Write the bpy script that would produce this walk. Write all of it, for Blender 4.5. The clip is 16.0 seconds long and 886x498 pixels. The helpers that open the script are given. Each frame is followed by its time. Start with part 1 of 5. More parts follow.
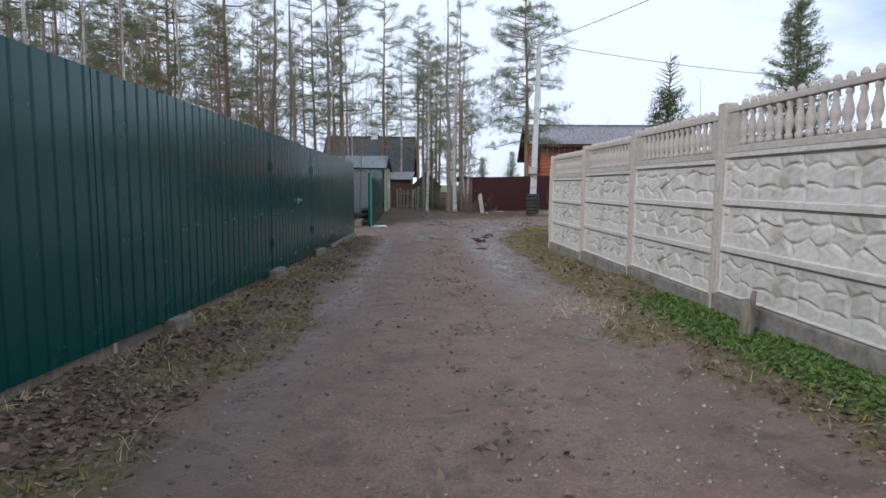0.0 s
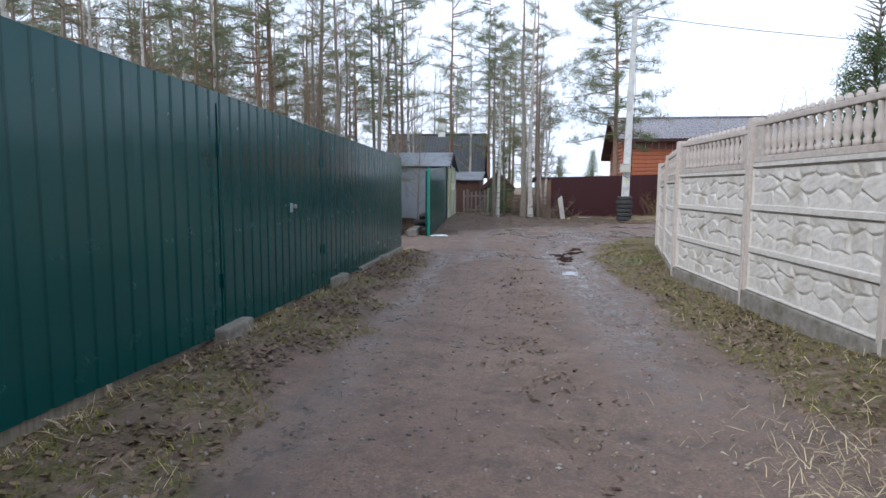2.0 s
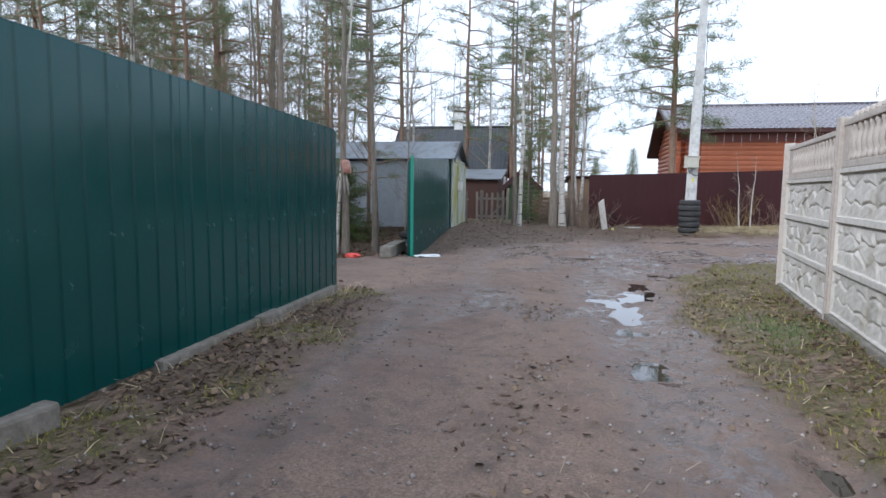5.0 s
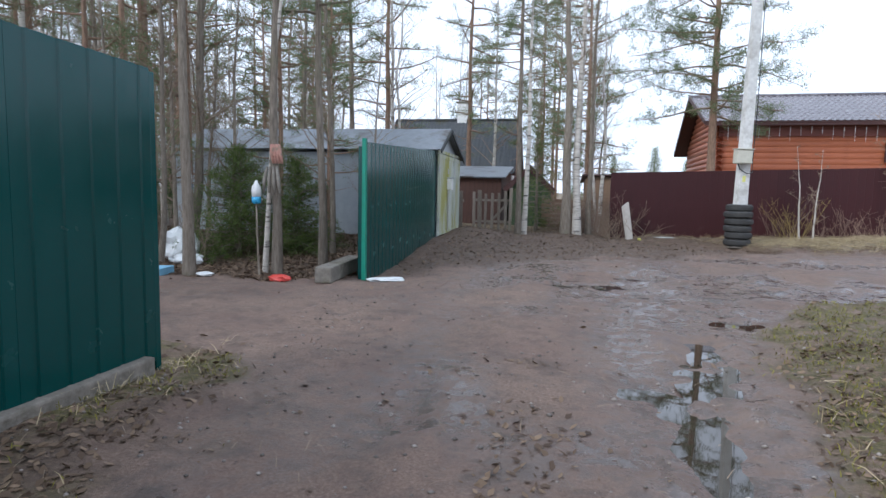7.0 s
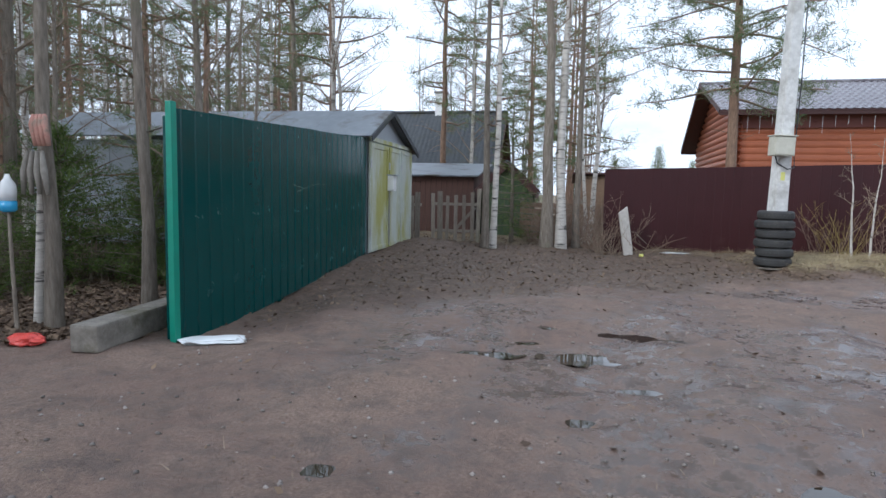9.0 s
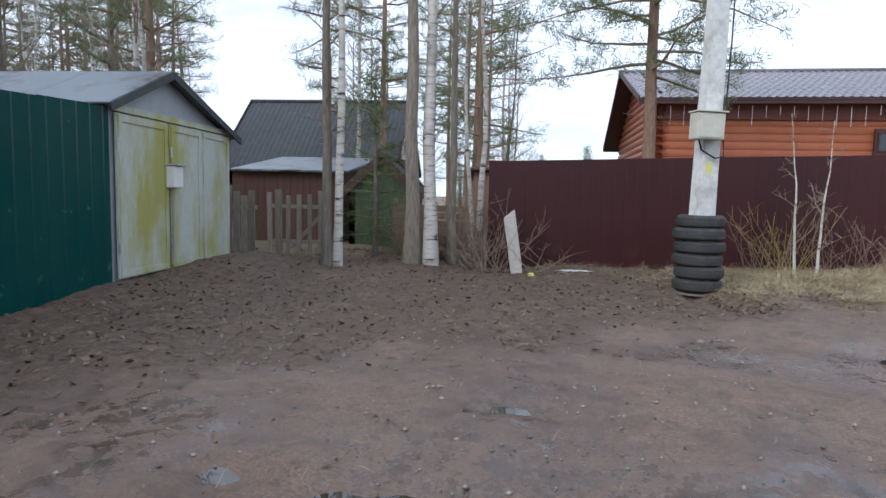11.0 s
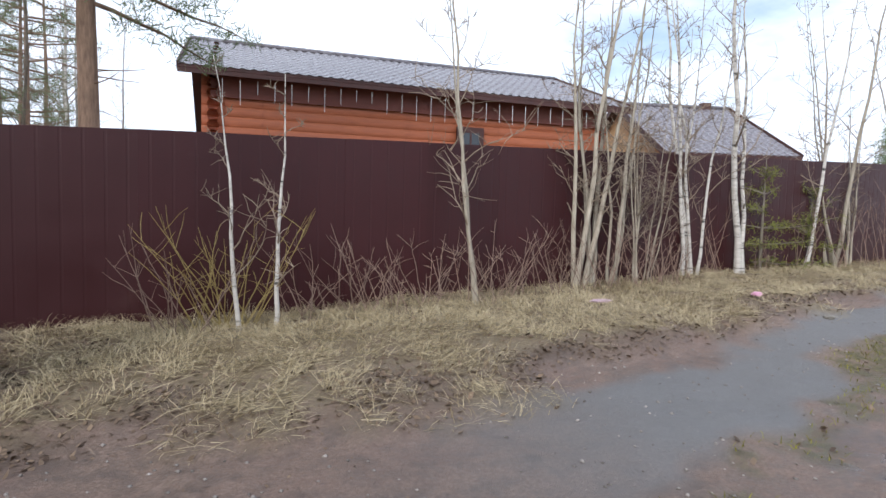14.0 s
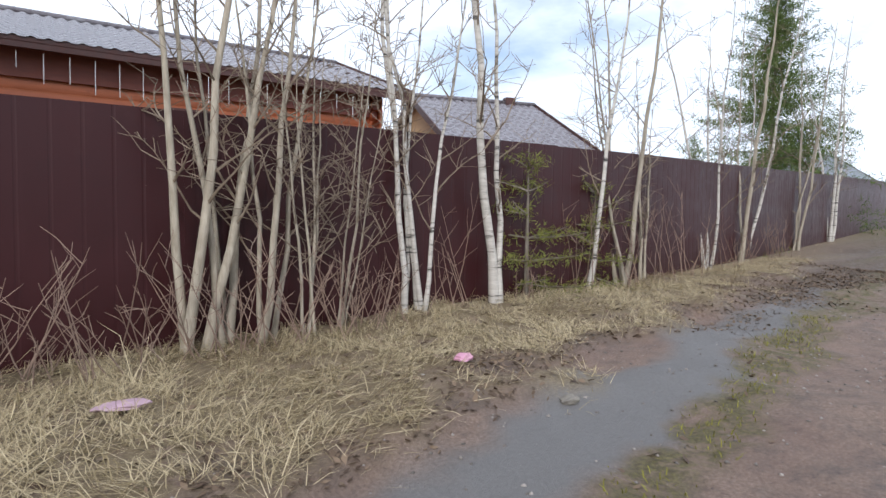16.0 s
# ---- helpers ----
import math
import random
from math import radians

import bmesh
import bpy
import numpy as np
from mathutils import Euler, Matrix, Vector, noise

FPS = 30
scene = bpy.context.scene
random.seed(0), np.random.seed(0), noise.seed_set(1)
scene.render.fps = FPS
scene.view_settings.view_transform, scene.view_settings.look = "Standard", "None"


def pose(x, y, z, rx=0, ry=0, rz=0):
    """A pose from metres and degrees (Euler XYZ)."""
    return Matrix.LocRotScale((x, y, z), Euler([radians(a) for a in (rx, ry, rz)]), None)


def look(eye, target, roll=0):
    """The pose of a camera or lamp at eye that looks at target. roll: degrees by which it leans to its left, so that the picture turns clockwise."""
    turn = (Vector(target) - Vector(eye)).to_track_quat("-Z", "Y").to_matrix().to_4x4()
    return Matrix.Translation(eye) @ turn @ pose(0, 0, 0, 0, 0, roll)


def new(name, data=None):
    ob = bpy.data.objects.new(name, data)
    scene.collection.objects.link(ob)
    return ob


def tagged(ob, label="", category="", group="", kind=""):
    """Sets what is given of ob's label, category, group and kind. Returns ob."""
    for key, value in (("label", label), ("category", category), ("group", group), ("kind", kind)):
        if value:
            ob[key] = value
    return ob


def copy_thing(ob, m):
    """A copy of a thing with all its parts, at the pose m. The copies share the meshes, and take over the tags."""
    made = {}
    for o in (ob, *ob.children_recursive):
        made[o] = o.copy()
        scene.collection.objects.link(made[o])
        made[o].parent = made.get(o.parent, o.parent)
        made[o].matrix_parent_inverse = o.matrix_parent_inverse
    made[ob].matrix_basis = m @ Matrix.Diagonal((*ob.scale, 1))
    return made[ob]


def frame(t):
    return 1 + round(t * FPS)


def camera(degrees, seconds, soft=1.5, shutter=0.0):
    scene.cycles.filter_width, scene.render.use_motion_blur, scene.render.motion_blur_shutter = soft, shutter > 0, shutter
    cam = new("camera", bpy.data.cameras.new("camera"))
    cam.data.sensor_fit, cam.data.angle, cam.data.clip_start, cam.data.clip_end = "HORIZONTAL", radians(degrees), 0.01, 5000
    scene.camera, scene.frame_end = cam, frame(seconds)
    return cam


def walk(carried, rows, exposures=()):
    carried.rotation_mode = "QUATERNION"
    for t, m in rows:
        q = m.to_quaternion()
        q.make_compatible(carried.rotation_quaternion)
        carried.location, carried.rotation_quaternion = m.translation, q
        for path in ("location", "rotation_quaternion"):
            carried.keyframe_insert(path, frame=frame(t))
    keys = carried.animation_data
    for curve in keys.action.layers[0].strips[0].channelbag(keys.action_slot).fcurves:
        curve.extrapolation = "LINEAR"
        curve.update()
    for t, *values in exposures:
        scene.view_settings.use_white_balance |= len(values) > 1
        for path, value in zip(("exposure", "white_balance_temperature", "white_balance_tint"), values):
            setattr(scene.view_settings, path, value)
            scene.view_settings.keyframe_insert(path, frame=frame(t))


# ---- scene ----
cam = camera(73.3, 16.0)
METRES, EYE, TILT, LEAN, TURN = 32.1, 1.35, 0.0, 0.0, 0.0
ROWS = [
    (0.0, 0.0, 0.0, 0.0, 0.05, -6.14, -0.49),
    (0.5, -0.0006, 0.0312, -0.0003, 3.05, -6.1, -0.34),
    (1.0, -0.0009, 0.0654, -0.0016, 5.17, -6.07, -0.32),
    (1.5, -0.0004, 0.0976, -0.0017, 6.29, -5.98, -0.28),
    (2.0, 0.0001, 0.1301, -0.0017, 7.08, -5.96, -0.35),
    (2.5, 0.0009, 0.161, -0.0023, 7.53, -5.86, -0.32),
    (3.0, 0.0016, 0.1944, -0.0034, 7.89, -5.84, -0.38),
    (3.5, 0.0023, 0.2264, -0.0041, 8.5, -5.79, -0.41),
    (4.0, 0.004, 0.2591, -0.0043, 8.91, -5.77, -0.42),
    (4.5, 0.0043, 0.2904, -0.0047, 9.53, -5.72, -0.5),
    (7.0, 0.0076, 0.4396, -0.0065, 11.53, -5.6, -1.15),
    (7.5, 0.0097, 0.4718, -0.0067, 11.86, -5.53, -1.21),
    (8.0, 0.0132, 0.5014, -0.0061, 11.87, -5.46, -1.22),
    (10.5, 0.0464, 0.6512, -0.0067, 10.22, -5.26, -1.24),
    (11.0, 0.0593, 0.676, -0.007, 6.25, -5.06, -1.28),
    (11.5, 0.0764, 0.7011, -0.006, 2.9, -4.99, -1.39),
    (12.0, 0.0947, 0.7219, -0.0057, -4.02, -4.74, -1.47),
    (12.5, 0.1156, 0.7427, -0.0047, -8.85, -4.62, -1.56),
    (13.0, 0.1385, 0.7616, -0.0048, -13.84, -4.45, -1.55),
    (13.5, 0.1643, 0.782, -0.0036, -16.98, -4.43, -1.64),
    (14.0, 0.1898, 0.8006, -0.0043, -21.88, -4.03, -1.62),
    (14.5, 0.2175, 0.8179, -0.0037, -25.38, -3.74, -1.55),
    (15.0, 0.246, 0.8339, -0.0053, -29.1, -3.12, -1.11),
    (15.5, 0.2769, 0.8483, -0.0042, -32.2, -2.93, -0.94),
    (16.0, 0.3063, 0.8623, -0.0045, -35.28, -2.69, -0.69),
]
walk(cam, [(t, pose(0, 0, EYE, TILT, LEAN, TURN) @ pose(METRES * x, METRES * y, METRES * z, 90 + pitch, roll, yaw)) for t, x, y, z, yaw, pitch, roll in ROWS],
     [(0.0, -0.08, 5750, 10), (2.0, 0.25, 5700, 10), (4.0, 0.40, 5650, 9), (7.0, 0.36, 5650, 9), (9.0, 0.26, 5650, 8), (12.0, 0.24, 5650, 9), (14.0, 0.38, 5900, 10), (16.0, 0.27, 5950, 10)])

# ---- world and light ----
world = bpy.data.worlds.new("sky")
scene.world = world
world.use_nodes = True
wn, wl = world.node_tree.nodes, world.node_tree.links
wn.clear()
SUN_EL, SUN_AZ = 30.0, 222.0      # elevation, and bearing from +y towards +x
sky = wn.new("ShaderNodeTexSky")
sky.sky_type, sky.sun_disc = "NISHITA", False
sky.sun_elevation, sky.sun_rotation = radians(SUN_EL), radians(SUN_AZ)
sky.air_density, sky.dust_density = 1.0, 1.5
tc = wn.new("ShaderNodeTexCoord")
mp = wn.new("ShaderNodeMapping")
mp.inputs["Scale"].default_value = (1.0, 1.0, 2.6)
cl = wn.new("ShaderNodeTexNoise")
cl.inputs["Scale"].default_value, cl.inputs["Detail"].default_value, cl.inputs["Roughness"].default_value = 2.3, 7.0, 0.55
cr = wn.new("ShaderNodeMapRange")
cr.inputs["From Min"].default_value, cr.inputs["From Max"].default_value = 0.20, 0.46
mixc = wn.new("ShaderNodeMix")
mixc.data_type = "RGBA"
mixc.inputs[7].default_value = (9.0, 9.4, 10.2, 1)
bg = wn.new("ShaderNodeBackground")
bg.inputs["Strength"].default_value = 0.115
wo = wn.new("ShaderNodeOutputWorld")
wl.new(tc.outputs["Generated"], mp.inputs["Vector"])
wl.new(mp.outputs["Vector"], cl.inputs["Vector"])
wl.new(cl.outputs["Fac"], cr.inputs["Value"])
wl.new(cr.outputs["Result"], mixc.inputs[0])
wl.new(sky.outputs["Color"], mixc.inputs[6])
wl.new(mixc.outputs[2], bg.inputs["Color"])
wl.new(bg.outputs["Background"], wo.inputs["Surface"])
sun = new("sun", bpy.data.lights.new("sun", "SUN"))
sun.data.energy, sun.data.angle, sun.data.color = 2.0, radians(16), (1.0, 0.955, 0.89)
az, el = radians(SUN_AZ), radians(SUN_EL)
sun.matrix_world = look((20 * math.sin(az), 20 * math.cos(az), 20 * math.tan(el)), (0, 0, 0))


# ---- materials ----
def nodes_of(name, rough=0.6, metal=0.0, spec=0.5):
    m = bpy.data.materials.new(name)
    m.use_nodes = True
    nt = m.node_tree
    b = nt.nodes["Principled BSDF"]
    b.inputs["Roughness"].default_value, b.inputs["Metallic"].default_value = rough, metal
    b.inputs["Specular IOR Level"].default_value = spec
    return m, nt, b


def ramp(nt, fac, stops):
    r = nt.nodes.new("ShaderNodeValToRGB")
    e = r.color_ramp.elements
    while len(e) < len(stops):
        e.new(0.5)
    for s, (p, c) in zip(e, stops):
        s.position, s.color = p, (*c, 1)
    nt.links.new(fac, r.inputs["Fac"])
    return r.outputs["Color"]


def noise_tex(nt, scale, detail=5.0, rough=0.6, vec=None, stretch=None):
    n = nt.nodes.new("ShaderNodeTexNoise")
    n.inputs["Scale"].default_value, n.inputs["Detail"].default_value, n.inputs["Roughness"].default_value = scale, detail, rough
    if vec is None:
        vec = nt.nodes.new("ShaderNodeTexCoord").outputs["Object"]
    if stretch:
        mpp = nt.nodes.new("ShaderNodeMapping")
        mpp.inputs["Scale"].default_value = stretch
        nt.links.new(vec, mpp.inputs["Vector"])
        vec = mpp.outputs["Vector"]
    nt.links.new(vec, n.inputs["Vector"])
    return n.outputs["Fac"]


def blend(nt, fac, a, b, mode="MIX"):
    x = nt.nodes.new("ShaderNodeMix")
    x.data_type, x.blend_type = "RGBA", mode
    for v, s in ((fac, x.inputs[0]), (a, x.inputs[6]), (b, x.inputs[7])):
        if isinstance(v, (int, float)):
            s.default_value = v
        elif isinstance(v, tuple):
            s.default_value = (*v, 1)
        else:
            nt.links.new(v, s)
    return x.outputs[2]


def calc(nt, op, a, b):
    x = nt.nodes.new("ShaderNodeMath")
    x.operation, x.use_clamp = op, True
    for v, s in ((a, x.inputs[0]), (b, x.inputs[1])):
        if isinstance(v, (int, float)):
            s.default_value = v
        else:
            nt.links.new(v, s)
    return x.outputs[0]


def ranged(nt, v, lo, hi, a=0.0, b=1.0):
    x = nt.nodes.new("ShaderNodeMapRange")
    for k, q in (("From Min", lo), ("From Max", hi), ("To Min", a), ("To Max", b)):
        x.inputs[k].default_value = q
    nt.links.new(v, x.inputs["Value"])
    return x.outputs["Result"]


def bump(nt, b, h, strength=0.3, dist=0.02):
    x = nt.nodes.new("ShaderNodeBump")
    x.inputs["Strength"].default_value, x.inputs["Distance"].default_value = strength, dist
    nt.links.new(h, x.inputs["Height"])
    nt.links.new(x.outputs["Normal"], b.inputs["Normal"])


def surf(name, c1, c2, scale=6.0, rough=0.7, metal=0.0, stain=None, stain_scale=1.2, stain_lo=0.55, bumpy=0.25, dist=0.01,
         stretch=None, vary=0.0, spec=0.5, stain_stretch=None):
    """Two close colours in a fine grain, stains of a third at a larger scale, relief from the grain, change from piece to piece."""
    m, nt, b = nodes_of(name, rough, metal, spec)
    g = noise_tex(nt, scale, 6, 0.65, stretch=stretch)
    col = ramp(nt, g, [(0.32, c1), (0.68, c2)])
    if stain:
        s = noise_tex(nt, stain_scale, 5, 0.65, stretch=stain_stretch)
        col = blend(nt, ranged(nt, s, stain_lo, stain_lo + 0.16), col, stain)
    if vary:
        oi = nt.nodes.new("ShaderNodeObjectInfo")
        hsv = nt.nodes.new("ShaderNodeHueSaturation")
        nt.links.new(ranged(nt, oi.outputs["Random"], 0, 1, 1 - vary, 1 + vary), hsv.inputs["Value"])
        nt.links.new(col, hsv.inputs["Color"])
        col = hsv.outputs["Color"]
    nt.links.new(col, b.inputs["Base Color"])
    nt.links.new(ranged(nt, g, 0.3, 0.7, max(rough - 0.1, 0.02), min(rough + 0.1, 1)), b.inputs["Roughness"])
    if bumpy:
        bump(nt, b, g, bumpy, dist)
    return m


def leafy(name, ca, cb, rough=0.6, through_light=0.25):
    """Leaf, needle or straw colours that change from piece to piece."""
    m, nt, b = nodes_of(name, rough, 0, 0.3)
    geo = nt.nodes.new("ShaderNodeNewGeometry")
    col = ramp(nt, geo.outputs["Random Per Island"], [(0.0, ca), (0.55, tuple((p + q) / 2 for p, q in zip(ca, cb))), (1.0, cb)])
    nt.links.new(col, b.inputs["Base Color"])
    if through_light:
        tr = nt.nodes.new("ShaderNodeBsdfTranslucent")
        nt.links.new(col, tr.inputs["Color"])
        mx = nt.nodes.new("ShaderNodeMixShader")
        mx.inputs[0].default_value = through_light
        nt.links.new(b.outputs[0], mx.inputs[1])
        nt.links.new(tr.outputs[0], mx.inputs[2])
        nt.links.new(mx.outputs[0], nt.nodes["Material Output"].inputs["Surface"])
    return m


M_GREEN = surf("green_paint", (0.0006, 0.047, 0.044), (0.0008, 0.052, 0.049), 3, 0.2, 0, (0.003, 0.056, 0.052), 1.5, 0.66, 0.012, 0.003, vary=0.03, spec=0.42)
M_GREEN_EDGE = surf("green_edge", (0.01, 0.20, 0.13), (0.012, 0.24, 0.16), 9, 0.4, bumpy=0.05)
M_BROWN = surf("brown_paint", (0.034, 0.0075, 0.008), (0.041, 0.009, 0.010), 3, 0.45, 0, (0.048, 0.016, 0.015), 1.3, 0.6, 0.05, 0.004, vary=0.06, spec=0.3)
M_CONC = surf("pale_concrete", (0.43, 0.395, 0.35), (0.56, 0.525, 0.475), 14, 0.9, 0, (0.36, 0.325, 0.265), 1.6, 0.56, 0.35, 0.008, vary=0.07)
M_CONC_RAIL = surf("pinkish_concrete", (0.36, 0.31, 0.27), (0.47, 0.41, 0.36), 16, 0.9, 0, (0.27, 0.22, 0.175), 2.4, 0.57, 0.5, 0.01, vary=0.05)
M_CONC_OLD = surf("old_concrete", (0.13, 0.115, 0.095), (0.25, 0.225, 0.19), 10, 0.95, 0, (0.09, 0.08, 0.04), 1.6, 0.55, 0.7, 0.02)
M_POLE = surf("limewashed_pole", (0.50, 0.49, 0.47), (0.66, 0.65, 0.62), 12, 0.85, 0, (0.34, 0.32, 0.29), 1.7, 0.5, 0.4, 0.01)
M_RUBBER = surf("tyre_rubber", (0.022, 0.022, 0.022), (0.042, 0.040, 0.038), 18, 0.75, 0, (0.075, 0.068, 0.058), 4, 0.55, 0.4, 0.01)
M_GSIDE = surf("garage_grey_paint", (0.31, 0.34, 0.37), (0.38, 0.41, 0.43), 5, 0.5, 0, (0.22, 0.19, 0.15), 1.6, 0.62, 0.1, 0.005, stain_stretch=(1, 1, 0.3))
M_GDOOR = surf("garage_door_paint", (0.42, 0.45, 0.40), (0.50, 0.53, 0.48), 7, 0.6, 0, (0.34, 0.33, 0.10), 1.3, 0.44, 0.15, 0.006, stain_stretch=(1, 1, 0.35))
M_GROOF = surf("grey_roof_sheet", (0.15, 0.17, 0.19), (0.26, 0.28, 0.30), 4, 0.45, 0.3, (0.075, 0.062, 0.05), 1.1, 0.50, 0.15, 0.006)
M_SLATE = surf("dark_corrugated_roof", (0.042, 0.047, 0.052), (0.08, 0.085, 0.09), 6, 0.85, 0, (0.06, 0.06, 0.03), 0.9, 0.56, 0.3, 0.01)
M_GREYWOOD = surf("weathered_wood", (0.15, 0.125, 0.095), (0.29, 0.25, 0.20), 9, 0.9, 0, (0.10, 0.11, 0.05), 1.3, 0.58, 0.5, 0.006, stretch=(6, 6, 0.6), vary=0.25)
M_LOG = surf("red_log_stain", (0.36, 0.105, 0.045), (0.47, 0.145, 0.062), 5, 0.55, 0, (0.20, 0.055, 0.030), 1.2, 0.6, 0.2, 0.006, stretch=(0.5, 5, 5), vary=0.10)
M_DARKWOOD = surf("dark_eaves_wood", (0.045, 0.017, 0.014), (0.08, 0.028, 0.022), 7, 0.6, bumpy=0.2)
M_REDWALL = surf("rusty_red_boards", (0.075, 0.038, 0.030), (0.13, 0.068, 0.050), 8, 0.85, 0, (0.10, 0.04, 0.03), 1.4, 0.55, 0.3, 0.006, stretch=(4, 4, 0.5))
M_OCHRE = surf("ochre_cladding", (0.42, 0.26, 0.12), (0.50, 0.32, 0.16), 6, 0.7, bumpy=0.1, stretch=(0.5, 4, 4))
M_BROWNTILE = surf("brown_metal_tile", (0.13, 0.112, 0.12), (0.19, 0.17, 0.178), 6, 0.3, 0.2, (0.30, 0.29, 0.30), 1.5, 0.6, 0.1, 0.005)
M_BRICK = surf("red_brick", (0.32, 0.12, 0.07), (0.42, 0.17, 0.10), 9, 0.9, bumpy=0.4)
M_WHITE = surf("white_paint", (0.68, 0.68, 0.66), (0.78, 0.78, 0.76), 8, 0.5, 0, (0.45, 0.42, 0.36), 2, 0.65, 0.05)
M_STEEL = surf("dull_steel", (0.40, 0.40, 0.40), (0.55, 0.55, 0.54), 14, 0.4, 0.8, (0.25, 0.17, 0.10), 3, 0.6, 0.1)
M_BLACK = surf("black_plastic", (0.015, 0.015, 0.016), (0.03, 0.03, 0.03), 10, 0.5, bumpy=0.05)
M_YELLOWMARK = surf("yellow_paint_mark", (0.55, 0.52, 0.10), (0.62, 0.60, 0.22), 25, 0.8)
M_BARK = surf("grey_bark", (0.13, 0.105, 0.08), (0.29, 0.245, 0.195), 10, 0.95, 0, (0.15, 0.145, 0.085), 1.0, 0.56, 0.9, 0.03, stretch=(3, 3, 0.5), vary=0.15)
M_PINEBARK = surf("pine_bark", (0.17, 0.105, 0.07), (0.34, 0.22, 0.15), 9, 0.95, 0, (0.12, 0.10, 0.08), 0.8, 0.56, 0.9, 0.03, stretch=(3, 3, 0.6), vary=0.15)
M_TWIG = surf("bare_twigs", (0.17, 0.125, 0.085), (0.27, 0.21, 0.155), 12, 0.9, bumpy=0.2, vary=0.2)
M_SHRUB = surf("reddish_shoots", (0.17, 0.11, 0.085), (0.27, 0.19, 0.14), 12, 0.85, bumpy=0.2, vary=0.2)
M_WILLOW = surf("ochre_shoots", (0.22, 0.16, 0.05), (0.32, 0.24, 0.08), 12, 0.7, bumpy=0.1)
M_NEEDLE = leafy("pine_needles", (0.105, 0.145, 0.065), (0.240, 0.275, 0.145), 0.55, 0.5)
M_BUSH = leafy("bright_spruce_needles", (0.055, 0.095, 0.022), (0.17, 0.215, 0.060), 0.6, 0.35)
M_SPRUCE = leafy("spruce_needles", (0.035, 0.070, 0.022), (0.105, 0.150, 0.050))
M_YOUNG = leafy("young_conifer_needles", (0.13, 0.15, 0.03), (0.28, 0.28, 0.075), 0.6, 0.35)
M_LEAF = leafy("dead_leaves", (0.062, 0.038, 0.025), (0.24, 0.168, 0.110), 0.7, 0.1)
M_STRAW = leafy("dry_straw", (0.26, 0.20, 0.105), (0.62, 0.515, 0.33), 0.7, 0.2)
M_GRASS = leafy("green_grass", (0.055, 0.10, 0.022), (0.16, 0.24, 0.055), 0.6, 0.3)
M_MOSS = leafy("mossy_grass", (0.10, 0.090, 0.014), (0.31, 0.29, 0.045), 0.8, 0.2)
M_WATER, nt, b = nodes_of("rain_water", 0.02, 0, 0.6)
b.inputs["Base Color"].default_value = (0.035, 0.028, 0.02, 1)
bump(nt, b, noise_tex(nt, 9, 2), 0.015, 0.01)
M_GLASS, nt, b = nodes_of("window_glass", 0.05, 0, 0.7)
b.inputs["Base Color"].default_value = (0.02, 0.025, 0.03, 1)

# birch bark: white with dark cross marks
M_BIRCH, nt, b = nodes_of("birch_bark", 0.75)
g1 = noise_tex(nt, 2.2, 4, 0.7, stretch=(1.2, 1.2, 7))
g2 = noise_tex(nt, 1.0, 3)
c = ramp(nt, g1, [(0.36, (0.05, 0.045, 0.04)), (0.45, (0.46, 0.42, 0.37)), (0.7, (0.62, 0.58, 0.52))])
nt.links.new(blend(nt, ranged(nt, g2, 0.52, 0.72), c, (0.20, 0.18, 0.14)), b.inputs["Base Color"])
bump(nt, b, g1, 0.4, 0.01)

# ---- ground ----
YK = [-30, 0, 5, 10, 20, 26, 31, 40, 80]
ZK = [0.0, 0.0, -0.15, -0.22, -0.25, -0.17, -0.04, 0.0, 0.1]
FENCE_BROWN = [(1.55, 32.35), (5.5, 32.25), (9.7, 32.72), (17.0, 33.55), (38.3, 37.2), (62.0, 42.0)]
FENCE_CONC = [(3.62, -4.0), (3.46, -1.3), (3.32, 1.35), (3.19, 3.95), (3.06, 6.54), (2.93, 9.14), (2.80, 11.75), (2.64, 14.35), (3.12, 17.1), (3.60, 19.8)]
CONC_Z = [0.2, 0.2, 0.2, 0.2, 0.15, 0.09, 0.03, -0.05, -0.13, -0.19]
rng = np.random.default_rng(7)
WAVES = [(rng.uniform(-1, 1, 2), rng.uniform(0, 6.28)) for _ in range(26)]


def wob(x, y, size):
    """A smooth random field, about -1 to 1, with features of that size."""
    r = 0
    for i, (k, p) in enumerate(WAVES[:12]):
        r = r + np.sin((k[0] * x + k[1] * y) * (3.2 / size) * (1 + 0.13 * i) + p + i)
    return r / 3.2


def ss(v, a, b):
    t = np.clip((v - a) / (b - a), 0, 1)
    return t * t * (3 - 2 * t)


def brown_y(x):
    return np.interp(x, [p[0] for p in FENCE_BROWN], [p[1] for p in FENCE_BROWN])


def conc_x(y):
    return np.interp(y, [p[1] for p in FENCE_CONC], [p[0] for p in FENCE_CONC])


